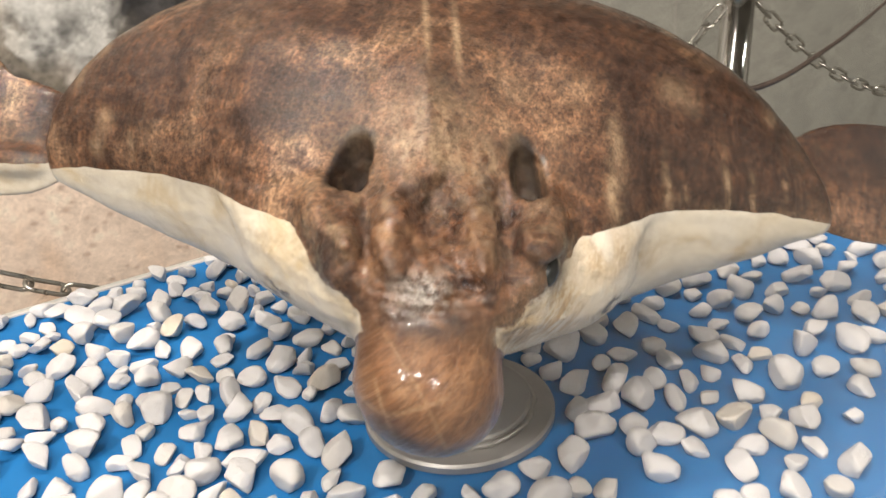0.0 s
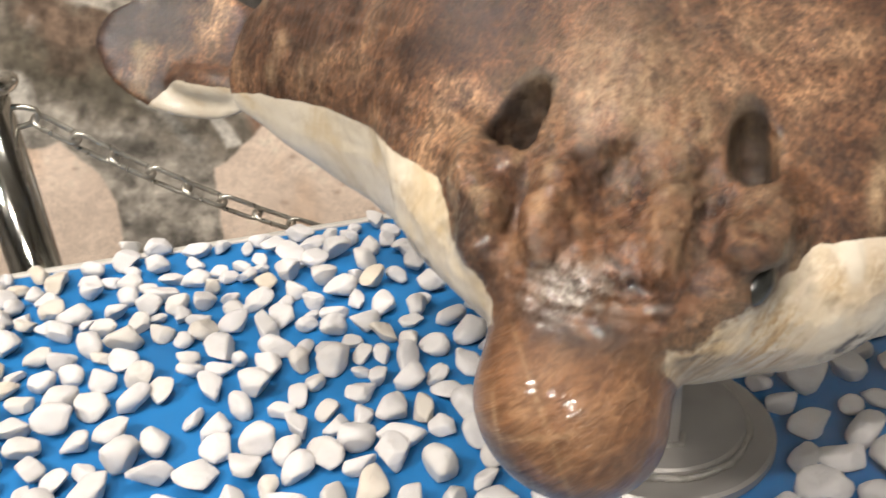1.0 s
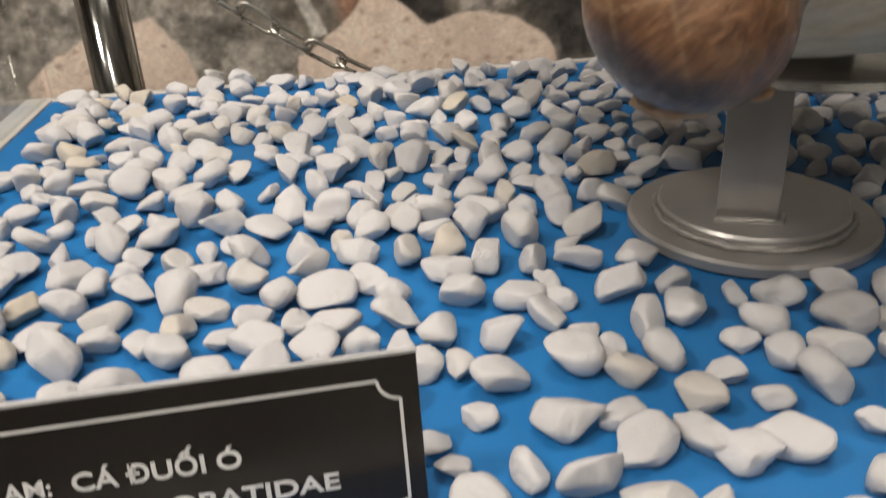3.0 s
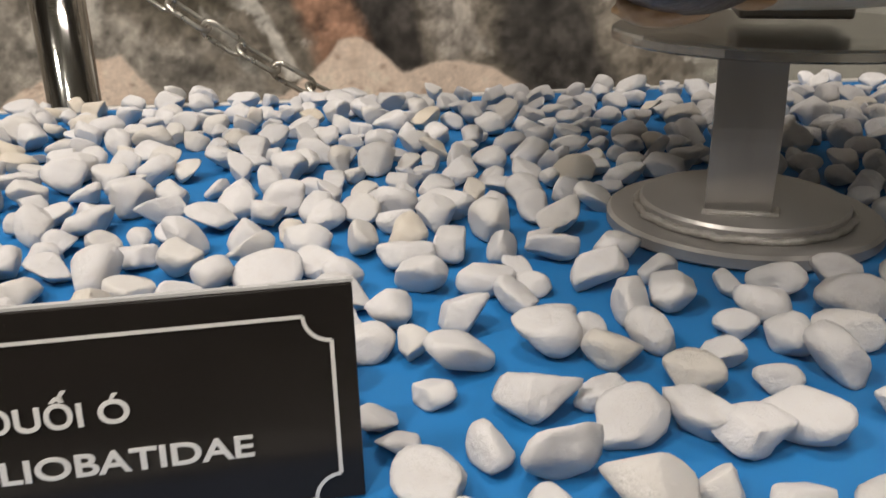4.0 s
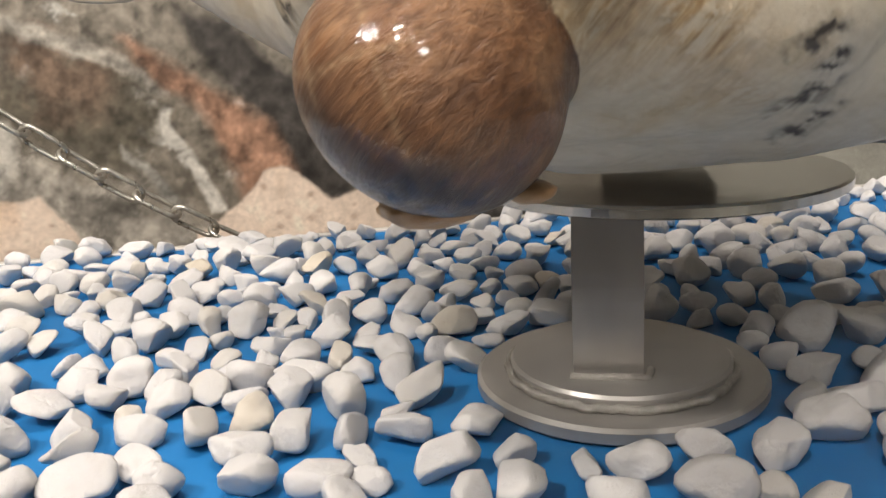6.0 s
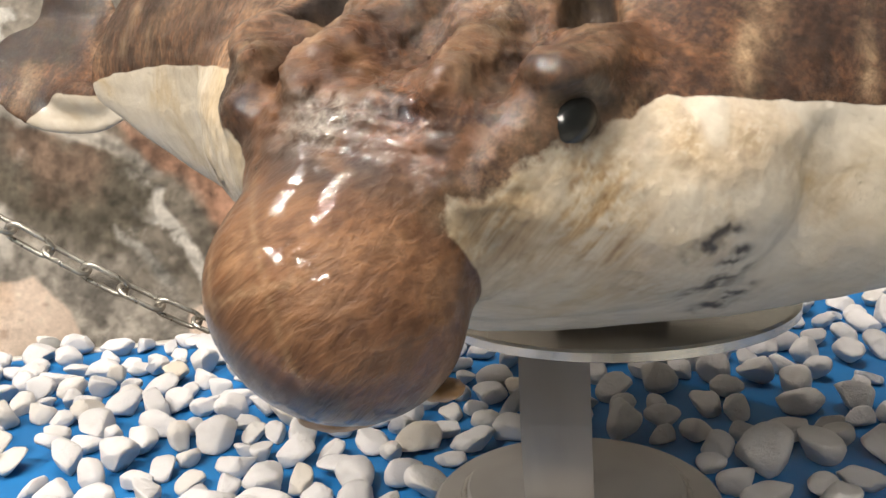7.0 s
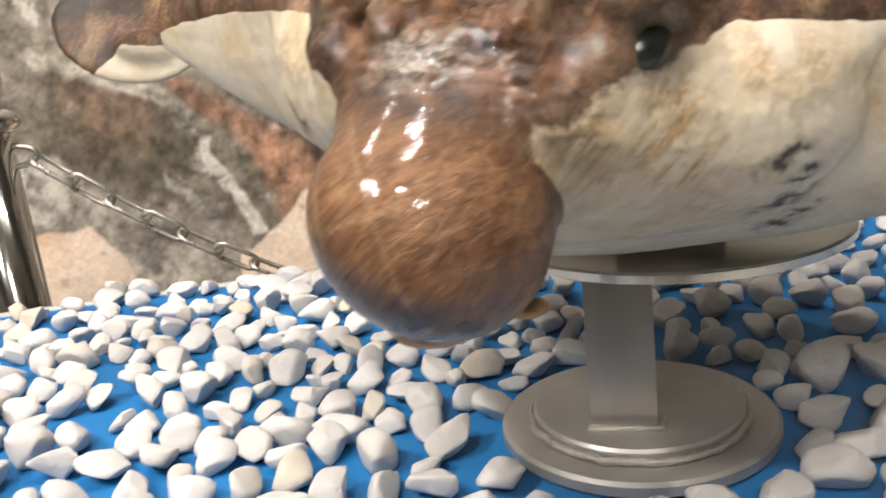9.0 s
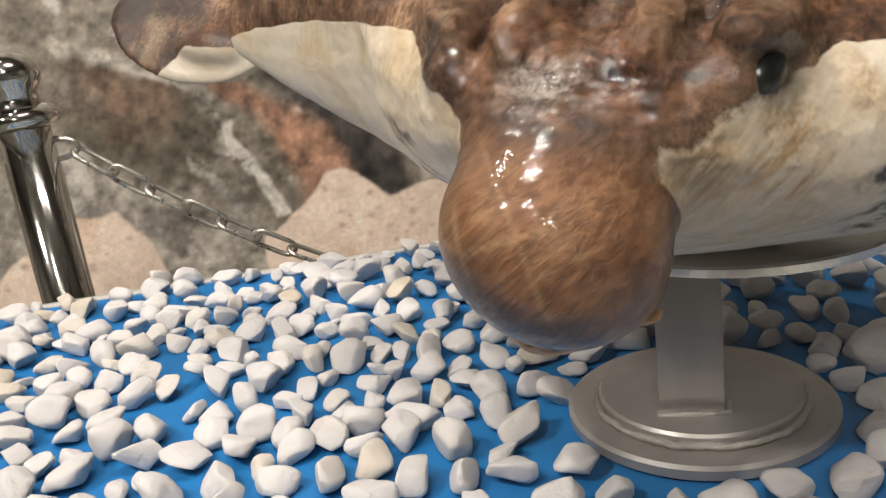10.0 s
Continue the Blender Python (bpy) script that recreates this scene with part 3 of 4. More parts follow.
def ray_field(u, v, z):
    au = np.abs(u)
    vf = np.where(u < 0, 0.126 * au / 0.273, 0.080 * (au / 0.273) ** 0.75)
    vf = vf - np.where(u < 0, 0.014, 0.008) * np.exp(-((au - 0.105) / 0.040) ** 2)
    vr = 0.165 + 0.225 * np.clip(1 - (au / 0.285) ** 2, 0, 1)
    chord = np.maximum(vr - vf, 0.03)
    c = np.clip((v - vf) / chord, -0.2, 1.2)
    half = np.sqrt(np.clip(1 - (au / 0.283) ** 2.2, 0, 1))
    top = 0.114 * half * np.where(c < 0.5, np.clip(1 - np.abs(1 - np.clip(c, 0, 0.5) / 0.5) ** 2.3, 0, 1) ** 0.85, np.clip(np.cos(np.clip((c - 0.5) / 0.5, 0, 1) * math.pi / 2), 0, 1) ** 0.85)
    low = 0.117 * np.clip(1 - (au / 0.283) ** 1.7, 0, 1) ** 0.8
    low = low * np.where(c < 0.35, np.clip(1 - np.abs(1 - np.clip(c, 0, 0.35) / 0.35) ** 3.6, 0, 1) ** 0.50, np.clip(np.cos(np.clip((c - 0.35) / 0.65, 0, 1) * math.pi / 2), 0, 1) ** 0.7)
    ze = edge_height(u)
    body = -smin(ze + top + 0.0035 - z, z - ze + low + 0.0035, 0.006)
    body = -smin(-body, -np.maximum(vf - v, v - vr) * 0.8, 0.006)
    body = -smin(-body, -(au - 0.280) * 0.8, 0.004) * 0.75
    # head, throat, cheeks and snout
    head = egg(u, v, z, (0, 0.008, 0.237), (0.074, 0.066, 0.039))
    crown = egg(u, v, z, (0, 0.095, 0.267), (0.115, 0.090, 0.047))
    throat = egg(u, v, z, (0, 0.050, 0.217), (0.092, 0.080, 0.052))
    d = smin(body, head, 0.022)
    d = smin(d, crown, 0.022)
    d = smin(d, throat, 0.028)
    for s in (-1, 1):
        d = smin(d, egg(u, v, z, (0.080 * s, 0.060 if s < 0 else 0.046, 0.228), (0.042, 0.040, 0.032)), 0.038)
    neck = egg(u, v, z, (-0.008, -0.030, 0.219), (0.033, 0.036, 0.033))
    d = smin(d, neck, 0.016)
    for s in (-1, 1):
        # brow over the eye, rim of the breathing hole, ridge of the snout
        d = smin(d, egg(u, v, z, (0.052 * s, -0.016, 0.252), (0.015, 0.026, 0.016)), 0.008)
        d = smin(d, egg(u, v, z, (0.0560 * s + (0.013 if s < 0 else 0), -0.024, 0.2700), (0.013, 0.017, 0.007)), 0.007)
        slant = z - 0.15 * np.minimum(v - 0.01, 0) - 0.55 * np.maximum(v - 0.01, 0)
        d = smin(d, egg(u, v, slant, (0.025 * s, 0.004, 0.2720), (0.009, 0.056, 0.010)), 0.007)
        d = smin(d, egg(u, v, z, (0.067 * s, 0.020, 0.272), (0.011, 0.036, 0.014)), 0.010)
        # wing tip: a thin blade standing steeply, its outer end hanging lower
        k = math.radians(56)
        w, t = v - 0.196 + (0.03 if s > 0 else 0), z - 0.244
        wv, wz = w * math.cos(k) + t * math.sin(k), -w * math.sin(k) + t * math.cos(k)
        bow = 2.2 * (au - 0.345) ** 2 + 1.6 * wv ** 2
        tip = egg(u, wv, wz - bow, (0.345 * s, 0, 0), (0.082, 0.050, 0.008))
        d = smin(d, tip, 0.005)
        if s < 0:
            d = smin(d, egg(u, v, z, (-0.372, 0.226, 0.290), (0.022, 0.010, 0.058)), 0.014)
            d = smin(d, egg(u, v, z, (-0.326, 0.178, 0.2300), (0.036, 0.014, 0.013)), 0.003)
    snout = egg(u, v, z, SNOUT_AT, SNOUT_R)
    d = smin(d, snout, 0.014)
    # hollows: breathing holes behind the eyes, grooves of the brow, nostril crease
    for s in (-1, 1):
        hu, hv, k = HOLES[s]
        w, t = u - hu, v - hv
        wu, wv = w * math.cos(k) + t * math.sin(k), -w * math.sin(k) + t * math.cos(k)
        hole = egg(wu, wv, z, (0, 0, 0.290), (0.0110, 0.0195, 0.032))
        d = -smin(-d, hole, 0.0022)
        slant = z - 0.15 * np.minimum(v - 0.01, 0) - 0.55 * np.maximum(v - 0.01, 0)
        d = -smin(-d, egg(u, v, slant, (0.003 * s, -0.022, 0.2835), (0.012, 0.030, 0.0130)), 0.010)
        d = -smin(-d, egg(u, v, slant, (0.0405 * s, -0.016, 0.2840), (0.006, 0.026, 0.0150)), 0.008)
    return d


def surface_nets(field, origin, h):
    """Skin of a sampled field: a vertex in every cell that the surface crosses, a quad over every edge."""
    inside = field < 0
    nx, ny, nz = field.shape
    corner = [(i, j, k) for i in (0, 1) for j in (0, 1) for k in (0, 1)]
    cut = lambda arr, o: arr[o[0]:nx - 1 + o[0], o[1]:ny - 1 + o[1], o[2]:nz - 1 + o[2]]
    count = sum(cut(inside, o).astype(np.int8) for o in corner)
    cells = np.argwhere((count > 0) & (count < 8))
    index = -np.ones((nx - 1, ny - 1, nz - 1), np.int64)
    index[tuple(cells.T)] = np.arange(len(cells))
    vals = [field[cells[:, 0] + o[0], cells[:, 1] + o[1], cells[:, 2] + o[2]] for o in corner]
    total, weight = np.zeros((len(cells), 3)), np.zeros(len(cells))
    for p in range(8):
        for q in range(p + 1, 8):
            if sum(abs(x - y) for x, y in zip(corner[p], corner[q])) != 1:
                continue
            f0, f1 = vals[p], vals[q]
            cross = (f0 < 0) != (f1 < 0)
            t = np.where(cross, f0 / np.where(cross, f0 - f1, 1), 0)
            at = np.array(corner[p])[None] + t[:, None] * (np.array(corner[q]) - np.array(corner[p]))[None]
            total += at * cross[:, None]
            weight += cross
    verts = (cells + total / weight[:, None]) * h + np.array(origin)
    quads = []
    for axis in range(3):
        b, c = [(1, 2), (2, 0), (0, 1)][axis]
        one, two = [slice(1, -1)] * 3, [slice(1, -1)] * 3
        one[axis], two[axis] = slice(0, -1), slice(1, None)
        s0, s1 = inside[tuple(one)], inside[tuple(two)]
        at = np.argwhere(s0 != s1)
        flip = s1[tuple(at.T)]
        base = at + 1
        base[:, axis] -= 1
        shift = lambda db, dc: index[tuple((base - np.eye(3, dtype=int)[b] * db - np.eye(3, dtype=int)[c] * dc).T)]
        quad = np.stack([shift(1, 1), shift(0, 1), shift(0, 0), shift(1, 0)], 1)
        quad[flip] = quad[flip][:, ::-1]
        quads.append(quad)
    return verts, np.concatenate(quads)


def waves(p, scale, seed):
    """Cheap smooth noise from a few crossed sine waves."""
    rng = np.random.RandomState(seed)
    out = np.zeros(len(p))
    for k in range(7):
        w = rng.normal(size=3) * scale * (1 + 0.35 * k)
        out += np.sin(p @ w + rng.uniform(0, 6.28) + 1.3 * np.sin(p @ (rng.normal(size=3) * scale * 0.7))) / (1 + 0.4 * k)
    return out / 3.0


def soft_step(x, lo, hi):
    t = np.clip((x - lo) / (hi - lo), 0, 1)
    return t * t * (3 - 2 * t)


def blob(p, c, r):
    return np.exp(-(((p - np.array(c)) / np.array(r)) ** 2).sum(1))


H = 0.0021
gu, gv, gz = np.arange(-0.432, 0.433, H), np.arange(-0.112, 0.41, H), np.arange(0.112, 0.415, H)
F = ray_field(*np.meshgrid(gu.astype(np.float32), gv.astype(np.float32), gz.astype(np.float32), indexing="ij"))
P, Q = surface_nets(F, (gu[0], gv[0], gz[0]), H)
del F
for turn in range(5):
    acc, num = np.zeros_like(P), np.zeros(len(P))
    for k in range(4):
        np.add.at(acc, Q[:, k], P[Q[:, (k + 1) % 4]])
        np.add.at(num, Q[:, k], 1)
    P = 0.45 * P + 0.55 * acc / np.maximum(num, 1)[:, None]
rim = np.clip(1 - np.abs(P[:, 2] - edge_height(P[:, 0])) / 0.012, 0, 1) * soft_step(np.abs(P[:, 0]), 0.085, 0.11) * (P[:, 1] < 0.2)
for turn in range(14):
    acc, num = np.zeros_like(P), np.zeros(len(P))
    for k in range(4):
        np.add.at(acc, Q[:, k], P[Q[:, (k + 1) % 4]])
        np.add.at(num, Q[:, k], 1)
    P += (0.6 * rim)[:, None] * (acc / np.maximum(num, 1)[:, None] - P)
# the cheek runs smoothly into the wing
cheek = soft_step(np.abs(P[:, 0]), 0.070, 0.095) * soft_step(0.22 - np.abs(P[:, 0]), 0, 0.05) * soft_step(edge_height(P[:, 0]) - 0.008 - P[:, 2], 0, 0.012) * soft_step(0.12 - P[:, 1], 0, 0.03)
some = Q[(cheek[Q] > 0).any(1)]
for turn in range(190):
    acc, num = np.zeros_like(P), np.bincount(some.ravel(), minlength=len(P))
    for k in range(4):
        for j in range(3):
            acc[:, j] += np.bincount(some[:, k], P[some[:, (k + 1) % 4], j], len(P))
    P += (0.8 * cheek)[:, None] * np.where(num[:, None] > 3, acc / np.maximum(num, 1)[:, None] - P, 0)
# wrinkles along the head and the cheek
nrm = np.cross(P[Q[:, 1]] - P[Q[:, 0]], P[Q[:, 2]] - P[Q[:, 0]])
N = np.zeros_like(P)
for k in range(4):
    np.add.at(N, Q[:, k], nrm)
N /= np.maximum(np.linalg.norm(N, axis=1), 1e-12)[:, None]
near_head = blob(P, (0, -0.005, 0.258), (0.075, 0.06, 0.045))
on_snout = soft_step(0.0075 - (np.sqrt((((P - np.array(SNOUT_AT)) / np.array(SNOUT_R)) ** 2).sum(1)) - 1) * 0.0385, 0.0, 0.006)
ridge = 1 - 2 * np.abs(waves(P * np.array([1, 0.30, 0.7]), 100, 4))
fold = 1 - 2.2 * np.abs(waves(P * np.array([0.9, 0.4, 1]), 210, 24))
front = blob(P, (0.004, -0.052, 0.252), (0.038, 0.022, 0.016)) * (1 - on_snout)
crease = np.sin(P[:, 2] * 1050 + 2.2 * waves(P, 60, 15)) * front
P += N * ((0.0020 * ridge + 0.0016 * fold) * near_head * (1 - on_snout) + 0.0008 * crease + (0.0011 * (1 - 2 * np.abs(waves(P * np.array([1, 0.45, 0.9]), 420, 25))) + 0.0006 * (1 - 2 * np.abs(waves(P, 760, 26)))) * near_head * (1 - on_snout) + 0.0012 * near_head * (1 - on_snout) * waves(P, 260, 14) + 0.0013 * soft_step(waves(P, 38, 6), -0.5, 0.8) * near_head * (1 - on_snout) + (0.0010 * waves(P, 42, 8) + 0.0005 * waves(P, 150, 9)) * (1 - 0.8 * on_snout))[:, None]
au = np.abs(P[:, 0])
# colour fields: brown back, cream belly, dark stains and painted shade, pale scuffs, tan streaks
line = edge_height(P[:, 0]) - 0.001 + 0.0012 * waves(P, 60, 2)
head_line = 0.238 + 0.015 * soft_step(au, 0.034, 0.062) - 0.006 * soft_step(-P[:, 0], 0, 0.03) + 0.0035 * waves(P, 100, 3)
is_head = soft_step(0.082 - au, -0.006, 0.012) * soft_step(0.040 - P[:, 1], -0.01, 0.02)
for s in (-1, 1):
    head_line = head_line - 0.003 * blob(P, (0.064 * s, -0.029, 0.250), (0.009, 0.012, 0.03))
head_line = head_line - 0.009 * blob(P, (0.040, -0.044, 0.236), (0.018, 0.022, 0.03))
line = line * (1 - is_head) + head_line * is_head
wide = 0.0028 + 0.009 * is_head + 0.012 * blob(P, (0.045, -0.040, 0.236), (0.022, 0.026, 0.03))
pigment = soft_step((P[:, 2] - line) / wide, -1.0, 1.0)
neck_zone = soft_step(0.038 - np.abs(P[:, 0] + 0.008), -0.008, 0.01) * soft_step(-0.012 - P[:, 1], -0.01, 0.012) * soft_step(P[:, 2], 0.19, 0.21)
pigment = np.maximum(pigment, np.maximum(neck_zone, on_snout))
pigment = np.where(au > 0.278, np.where(P[:, 0] < 0, np.maximum(soft_step(P[:, 2], 0.229, 0.237), soft_step(au + 1.2 * (P[:, 2] - 0.22), 0.358, 0.374)), soft_step(P[:, 2], 0.198, 0.208)), pigment)
stain_shade = 0.0 * au
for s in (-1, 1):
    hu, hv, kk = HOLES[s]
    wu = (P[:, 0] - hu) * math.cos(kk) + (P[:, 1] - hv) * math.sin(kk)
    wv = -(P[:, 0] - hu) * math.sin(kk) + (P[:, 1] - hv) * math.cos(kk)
    # breathing holes: their inner shade painted near-black into the colour
    stain_shade = np.maximum(stain_shade, soft_step(1.24 - np.sqrt(((wu + (0.0015 if s > 0 else 0)) / (0.0092 if s > 0 else 0.0105)) ** 2 + (wv / 0.0195) ** 2), 0.0, 0.14) * soft_step(0.316 - P[:, 2], 0, 0.005) * (P[:, 2] > 0.240))
    stain_shade = np.maximum(stain_shade, 0.8 * blob(P, (0.090 * s, 0.036, 0.268), (0.008, 0.008, 0.006)))
    stain_shade = np.maximum(stain_shade, 0.55 * blob(P, (0.040 * s - 0.006, -0.040, 0.222), (0.012, 0.016, 0.011)))
    ragged = 0.0042 * waves(P, 290, 89)
    for gu0, gv0, gz0, wide_u in ((0.1025, 0.003, 0.2165, 0.0085), (0.1085, 0.010, 0.2090, 0.0045), (0.1000, 0.035, 0.1955, 0.0095), (0.1075, 0.045, 0.1890, 0.0050), (0.0970, 0.058, 0.1795, 0.0075)):
        rel = P - np.array((gu0 * s, gv0, gz0))
        mark = np.exp(-((rel[:, 0] + ragged) / wide_u) ** 2 - (rel[:, 1] / 0.035) ** 2 - ((rel[:, 2] + ragged - 0.35 * rel[:, 0] * s) / 0.0025) ** 2)
        stain_shade = np.maximum(stain_shade, 1.4 * mark)
    stain_shade = np.maximum(stain_shade, 0.5 * blob(P, (0.103 * s, 0.025, 0.202), (0.014, 0.04, 0.018)) * soft_step(waves(P, 150, 88), -0.1, 0.7))
# lower left of the snout painted darker
stain_shade = np.maximum(stain_shade, 0.75 * blob(P, (-0.034, -0.086, 0.178), (0.018, 0.03, 0.022)) * soft_step(waves(P, 90, 99), -0.8, 0.3))
# snout's underside: shade put into the colour
stain_shade = np.maximum(stain_shade, 0.88 * blob(P, (-0.022, -0.068, 0.160), (0.034, 0.035, 0.019)))
stain_shade = np.maximum(stain_shade, 1.0 * blob(P, (-0.003, -0.064, 0.2405), (0.030, 0.020, 0.0095)) * soft_step(waves(P, 130, 97), -0.9, 0.0))
stain_shade = np.maximum(stain_shade, 1.0 * blob(P, (0.028, -0.045, 0.250), (0.010, 0.014, 0.009)) * soft_step(waves(P, 190, 94), -0.8, 0.3))
stain_shade = np.maximum(stain_shade, 1.1 * blob(P, (0.026, -0.045, 0.2235), (0.010, 0.014, 0.006)) * soft_step(waves(P, 220, 95), -0.8, 0.2))
# hollow beside the right brow, its shade painted in
stain_shade = np.maximum(stain_shade, 0.8 * blob(P, (0.041, -0.007, 0.270), (0.008, 0.010, 0.008)))
stain_shade = np.maximum(stain_shade, 0.7 * blob(P, (-0.040, -0.044, 0.240), (0.010, 0.014, 0.010)))
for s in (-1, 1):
    # skin round each eye coloured dark
    stain_shade = np.maximum(stain_shade, 1.25 * blob(P, (0.066 * s, -0.028, 0.2590), (0.012, 0.016, 0.012)))
stain_shade = np.maximum(stain_shade, 0.55 * blob(P, (-0.016, -0.092, 0.170), (0.014, 0.02, 0.020)))
stain_shade = np.maximum(stain_shade, 0.6 * soft_step(au, 0.325, 0.36) * soft_step(P[:, 2], 0.235, 0.26))
scuff = 0.5 * soft_step(waves(P * np.array([1.5, 0.6, 1]), 42, 31), 0.45, 1.0) * (1 - near_head)
scuff = np.maximum(scuff, 0.95 * blob(P, (0.025, -0.030, 0.267), (0.007, 0.026, 0.03)) * soft_step(waves(P, 260, 96), -0.7, 0.2))
scuff = np.maximum(scuff, 0.6 * blob(P, (0.0, 0.05, 0.31), (0.035, 0.03, 0.03)))
scuff = np.maximum(scuff, 0.8 * blob(P, (0.118, 0.075, 0.295), (0.005, 0.05, 0.026)) * soft_step(waves(P, 120, 78), -0.7, 0.4))
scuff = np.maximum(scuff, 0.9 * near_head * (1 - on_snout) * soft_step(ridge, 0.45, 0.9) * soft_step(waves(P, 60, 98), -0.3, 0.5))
for x in (0.165, 0.215, 0.24, -0.205):
    scuff = np.maximum(scuff, 0.8 * blob(P, (x, 0.09, 0.268), (0.0022, 0.05, 0.011)) * soft_step(waves(P, 160, 77), -0.6, 0.3))
tan = 0.0 * au
for s in (-1, 1):
    tan = np.maximum(tan, 0.95 * blob(P, (0.072 * s, 0.015, 0.222), (0.026, 0.035, 0.024)))
    tan = np.maximum(tan, 0.95 * blob(P, (0.046 * s - 0.004, -0.024, 0.224), (0.020, 0.026, 0.022)))
    tan = np.maximum(tan, 0.6 * blob(P, (0.115 * s, 0.055, 0.235), (0.03, 0.03, 0.018)))
# tan hair streaks that run from the eye down to the jaw
grain = np.array([0.62, 0.28, 0.73])
for s in (-1, 1):
    g = grain * np.array([s, 1, 1])
    across = P - 0.92 * (P @ g)[:, None] * g[None]
    hair = soft_step(waves(across, 330, 43) + 0.5 * waves(across, 800, 44), -0.6, 0.35)
    tan = np.maximum(tan * (0.55 + 0.45 * hair), 1.3 * hair * blob(P, (0.064 * s, -0.018, 0.228), (0.022, 0.03, 0.022)))
    tan = np.maximum(tan, 1.1 * hair * blob(P, (0.038 * s, -0.034, 0.232), (0.018, 0.02, 0.016)))
    tan = np.maximum(tan, 0.85 * soft_step(waves(P, 70, 47), -0.6, 0.4) * blob(P, (0.102 * s, 0.02, 0.250), (0.020, 0.04, 0.012)))
tan = tan * (1 - 0.6 * soft_step(-P[:, 0], 0.03, 0.06))
lobe = soft_step(on_snout + 0.35 * waves(P, 120, 51), 0.15, 0.85)
lobe = np.maximum(lobe, 0.7 * neck_zone)
grey = 1.0 * blob(P, (-0.009, -0.056, 0.2525), (0.018, 0.015, 0.011)) * soft_step(waves(P, 240, 61), -0.7, 0.1)
flush = 1.0 * blob(P, (0.008, -0.048, 0.256), (0.042, 0.026, 0.018)) * soft_step(waves(P, 70, 91), -0.9, 0.1)
flush = np.maximum(flush, 0.6 * blob(P, (0.0, 0.005, 0.275), (0.012, 0.04, 0.03)))
flush = np.maximum(flush, 0.9 * near_head * soft_step(waves(P, 110, 92), -0.35, 0.4))
stain_shade = np.maximum(stain_shade, 0.85 * near_head * (1 - on_snout) * soft_step(waves(P * np.array([1, 0.5, 1]), 120, 93), 0.25, 0.75))
tan = np.clip(tan + 0.25 * waves(P, 60, 41), 0, 1) * (tan > 0.1)
tan = np.maximum(tan, 0.95 * blob(P, (0.042, -0.046, 0.222), (0.018, 0.022, 0.020)))
stain_shade = np.maximum(stain_shade, 0.85 * blob(P, (0.036, -0.044, 0.229), (0.018, 0.02, 0.014)) * soft_step(waves(P * np.array([0.4, 0.4, 1.6]), 330, 86), -0.4, 0.5))
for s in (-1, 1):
    # brow grooves: shade painted into the colour along each
    stain_shade = np.maximum(stain_shade, 0.75 * blob(P, (0.0405 * s, -0.018, 0.271), (0.0045, 0.024, 0.012)) * soft_step(waves(P, 150, 87), -1.0, 0.2))
    scuff = np.maximum(scuff, 0.9 * blob(P, (0.027 * s, -0.022, 0.276), (0.0085, 0.040, 0.022)) * soft_step(waves(P, 210, 64), -0.9, 0.2))
    scuff = np.maximum(scuff, 0.6 * blob(P, (0.056 * s, -0.018, 0.275), (0.012, 0.020, 0.012)) * soft_step(waves(P, 190, 65), -0.4, 0.6))
scuff = np.maximum(scuff, 1.0 * blob(P, (0.031, -0.044, 0.270), (0.008, 0.014, 0.010)))
# more painted shade under the snout, growing downwards
stain_shade = np.maximum(stain_shade, 0.85 * on_snout * soft_step(0.197 - P[:, 2] - 0.35 * np.abs(P[:, 0] + 0.024) + 0.004 * waves(P, 120, 66), 0, 0.018))
stain_shade = np.maximum(stain_shade, 1.0 * on_snout * blob(P, (-0.031, -0.088, 0.180), (0.012, 0.022, 0.017)))
stain_shade = np.maximum(stain_shade, 0.35 * soft_step(-P[:, 0], 0.284, 0.294) * soft_step(0.245 - P[:, 2], 0, 0.006))
# dark blotches of the back, pale crown, pale lines beside the spine
umber = 0.0 * au
for c, r, k in (((-0.084, 0.072, 0.33), (0.034, 0.026, 0.04), 0.6), ((0.016, 0.070, 0.343), (0.036, 0.020, 0.04), 0.85), ((-0.20, 0.13, 0.29), (0.026, 0.03, 0.04), 0.6), ((-0.145, 0.10, 0.31), (0.018, 0.035, 0.04), 0.5), ((-0.235, 0.15, 0.27), (0.03, 0.02, 0.04), 0.5), ((-0.04, 0.11, 0.36), (0.03, 0.02, 0.04), 0.6), ((0.055, 0.10, 0.35), (0.03, 0.03, 0.05), 0.6)):
    umber = np.maximum(umber, k * blob(P + 0.008 * waves(P, 60, 71)[:, None], c, r))
# rear of the back darkened in the colour to offset the overhead spots
umber = np.maximum(umber, 0.7 * soft_step(P[:, 1] + 0.01 * waves(P, 50, 83), 0.06, 0.11) * soft_step(waves(P, 30, 84), -1.2, 0.4))
# colour darkens towards the right side
umber = np.maximum(umber, 0.92 * soft_step(P[:, 0] + 0.02 * waves(P, 40, 73), 0.085, 0.135) * soft_step(waves(P, 26, 72), -1.5, 0.2))
umber = umber * soft_step(P[:, 2], 0.24, 0.26)
umber = np.maximum(umber, 0.85 * soft_step(near_head, 0.25, 0.7) * (1 - on_snout) * soft_step(waves(P, 85, 85), -1.3, 0.1))
scuff = np.maximum(scuff, 0.95 * blob(P + 0.006 * waves(P, 80, 74)[:, None], (0.006, 0.030, 0.312), (0.044, 0.026, 0.05)) * soft_step(waves(P * np.array([1, 0.2, 0.4]), 130, 75), -1.2, 0.3))
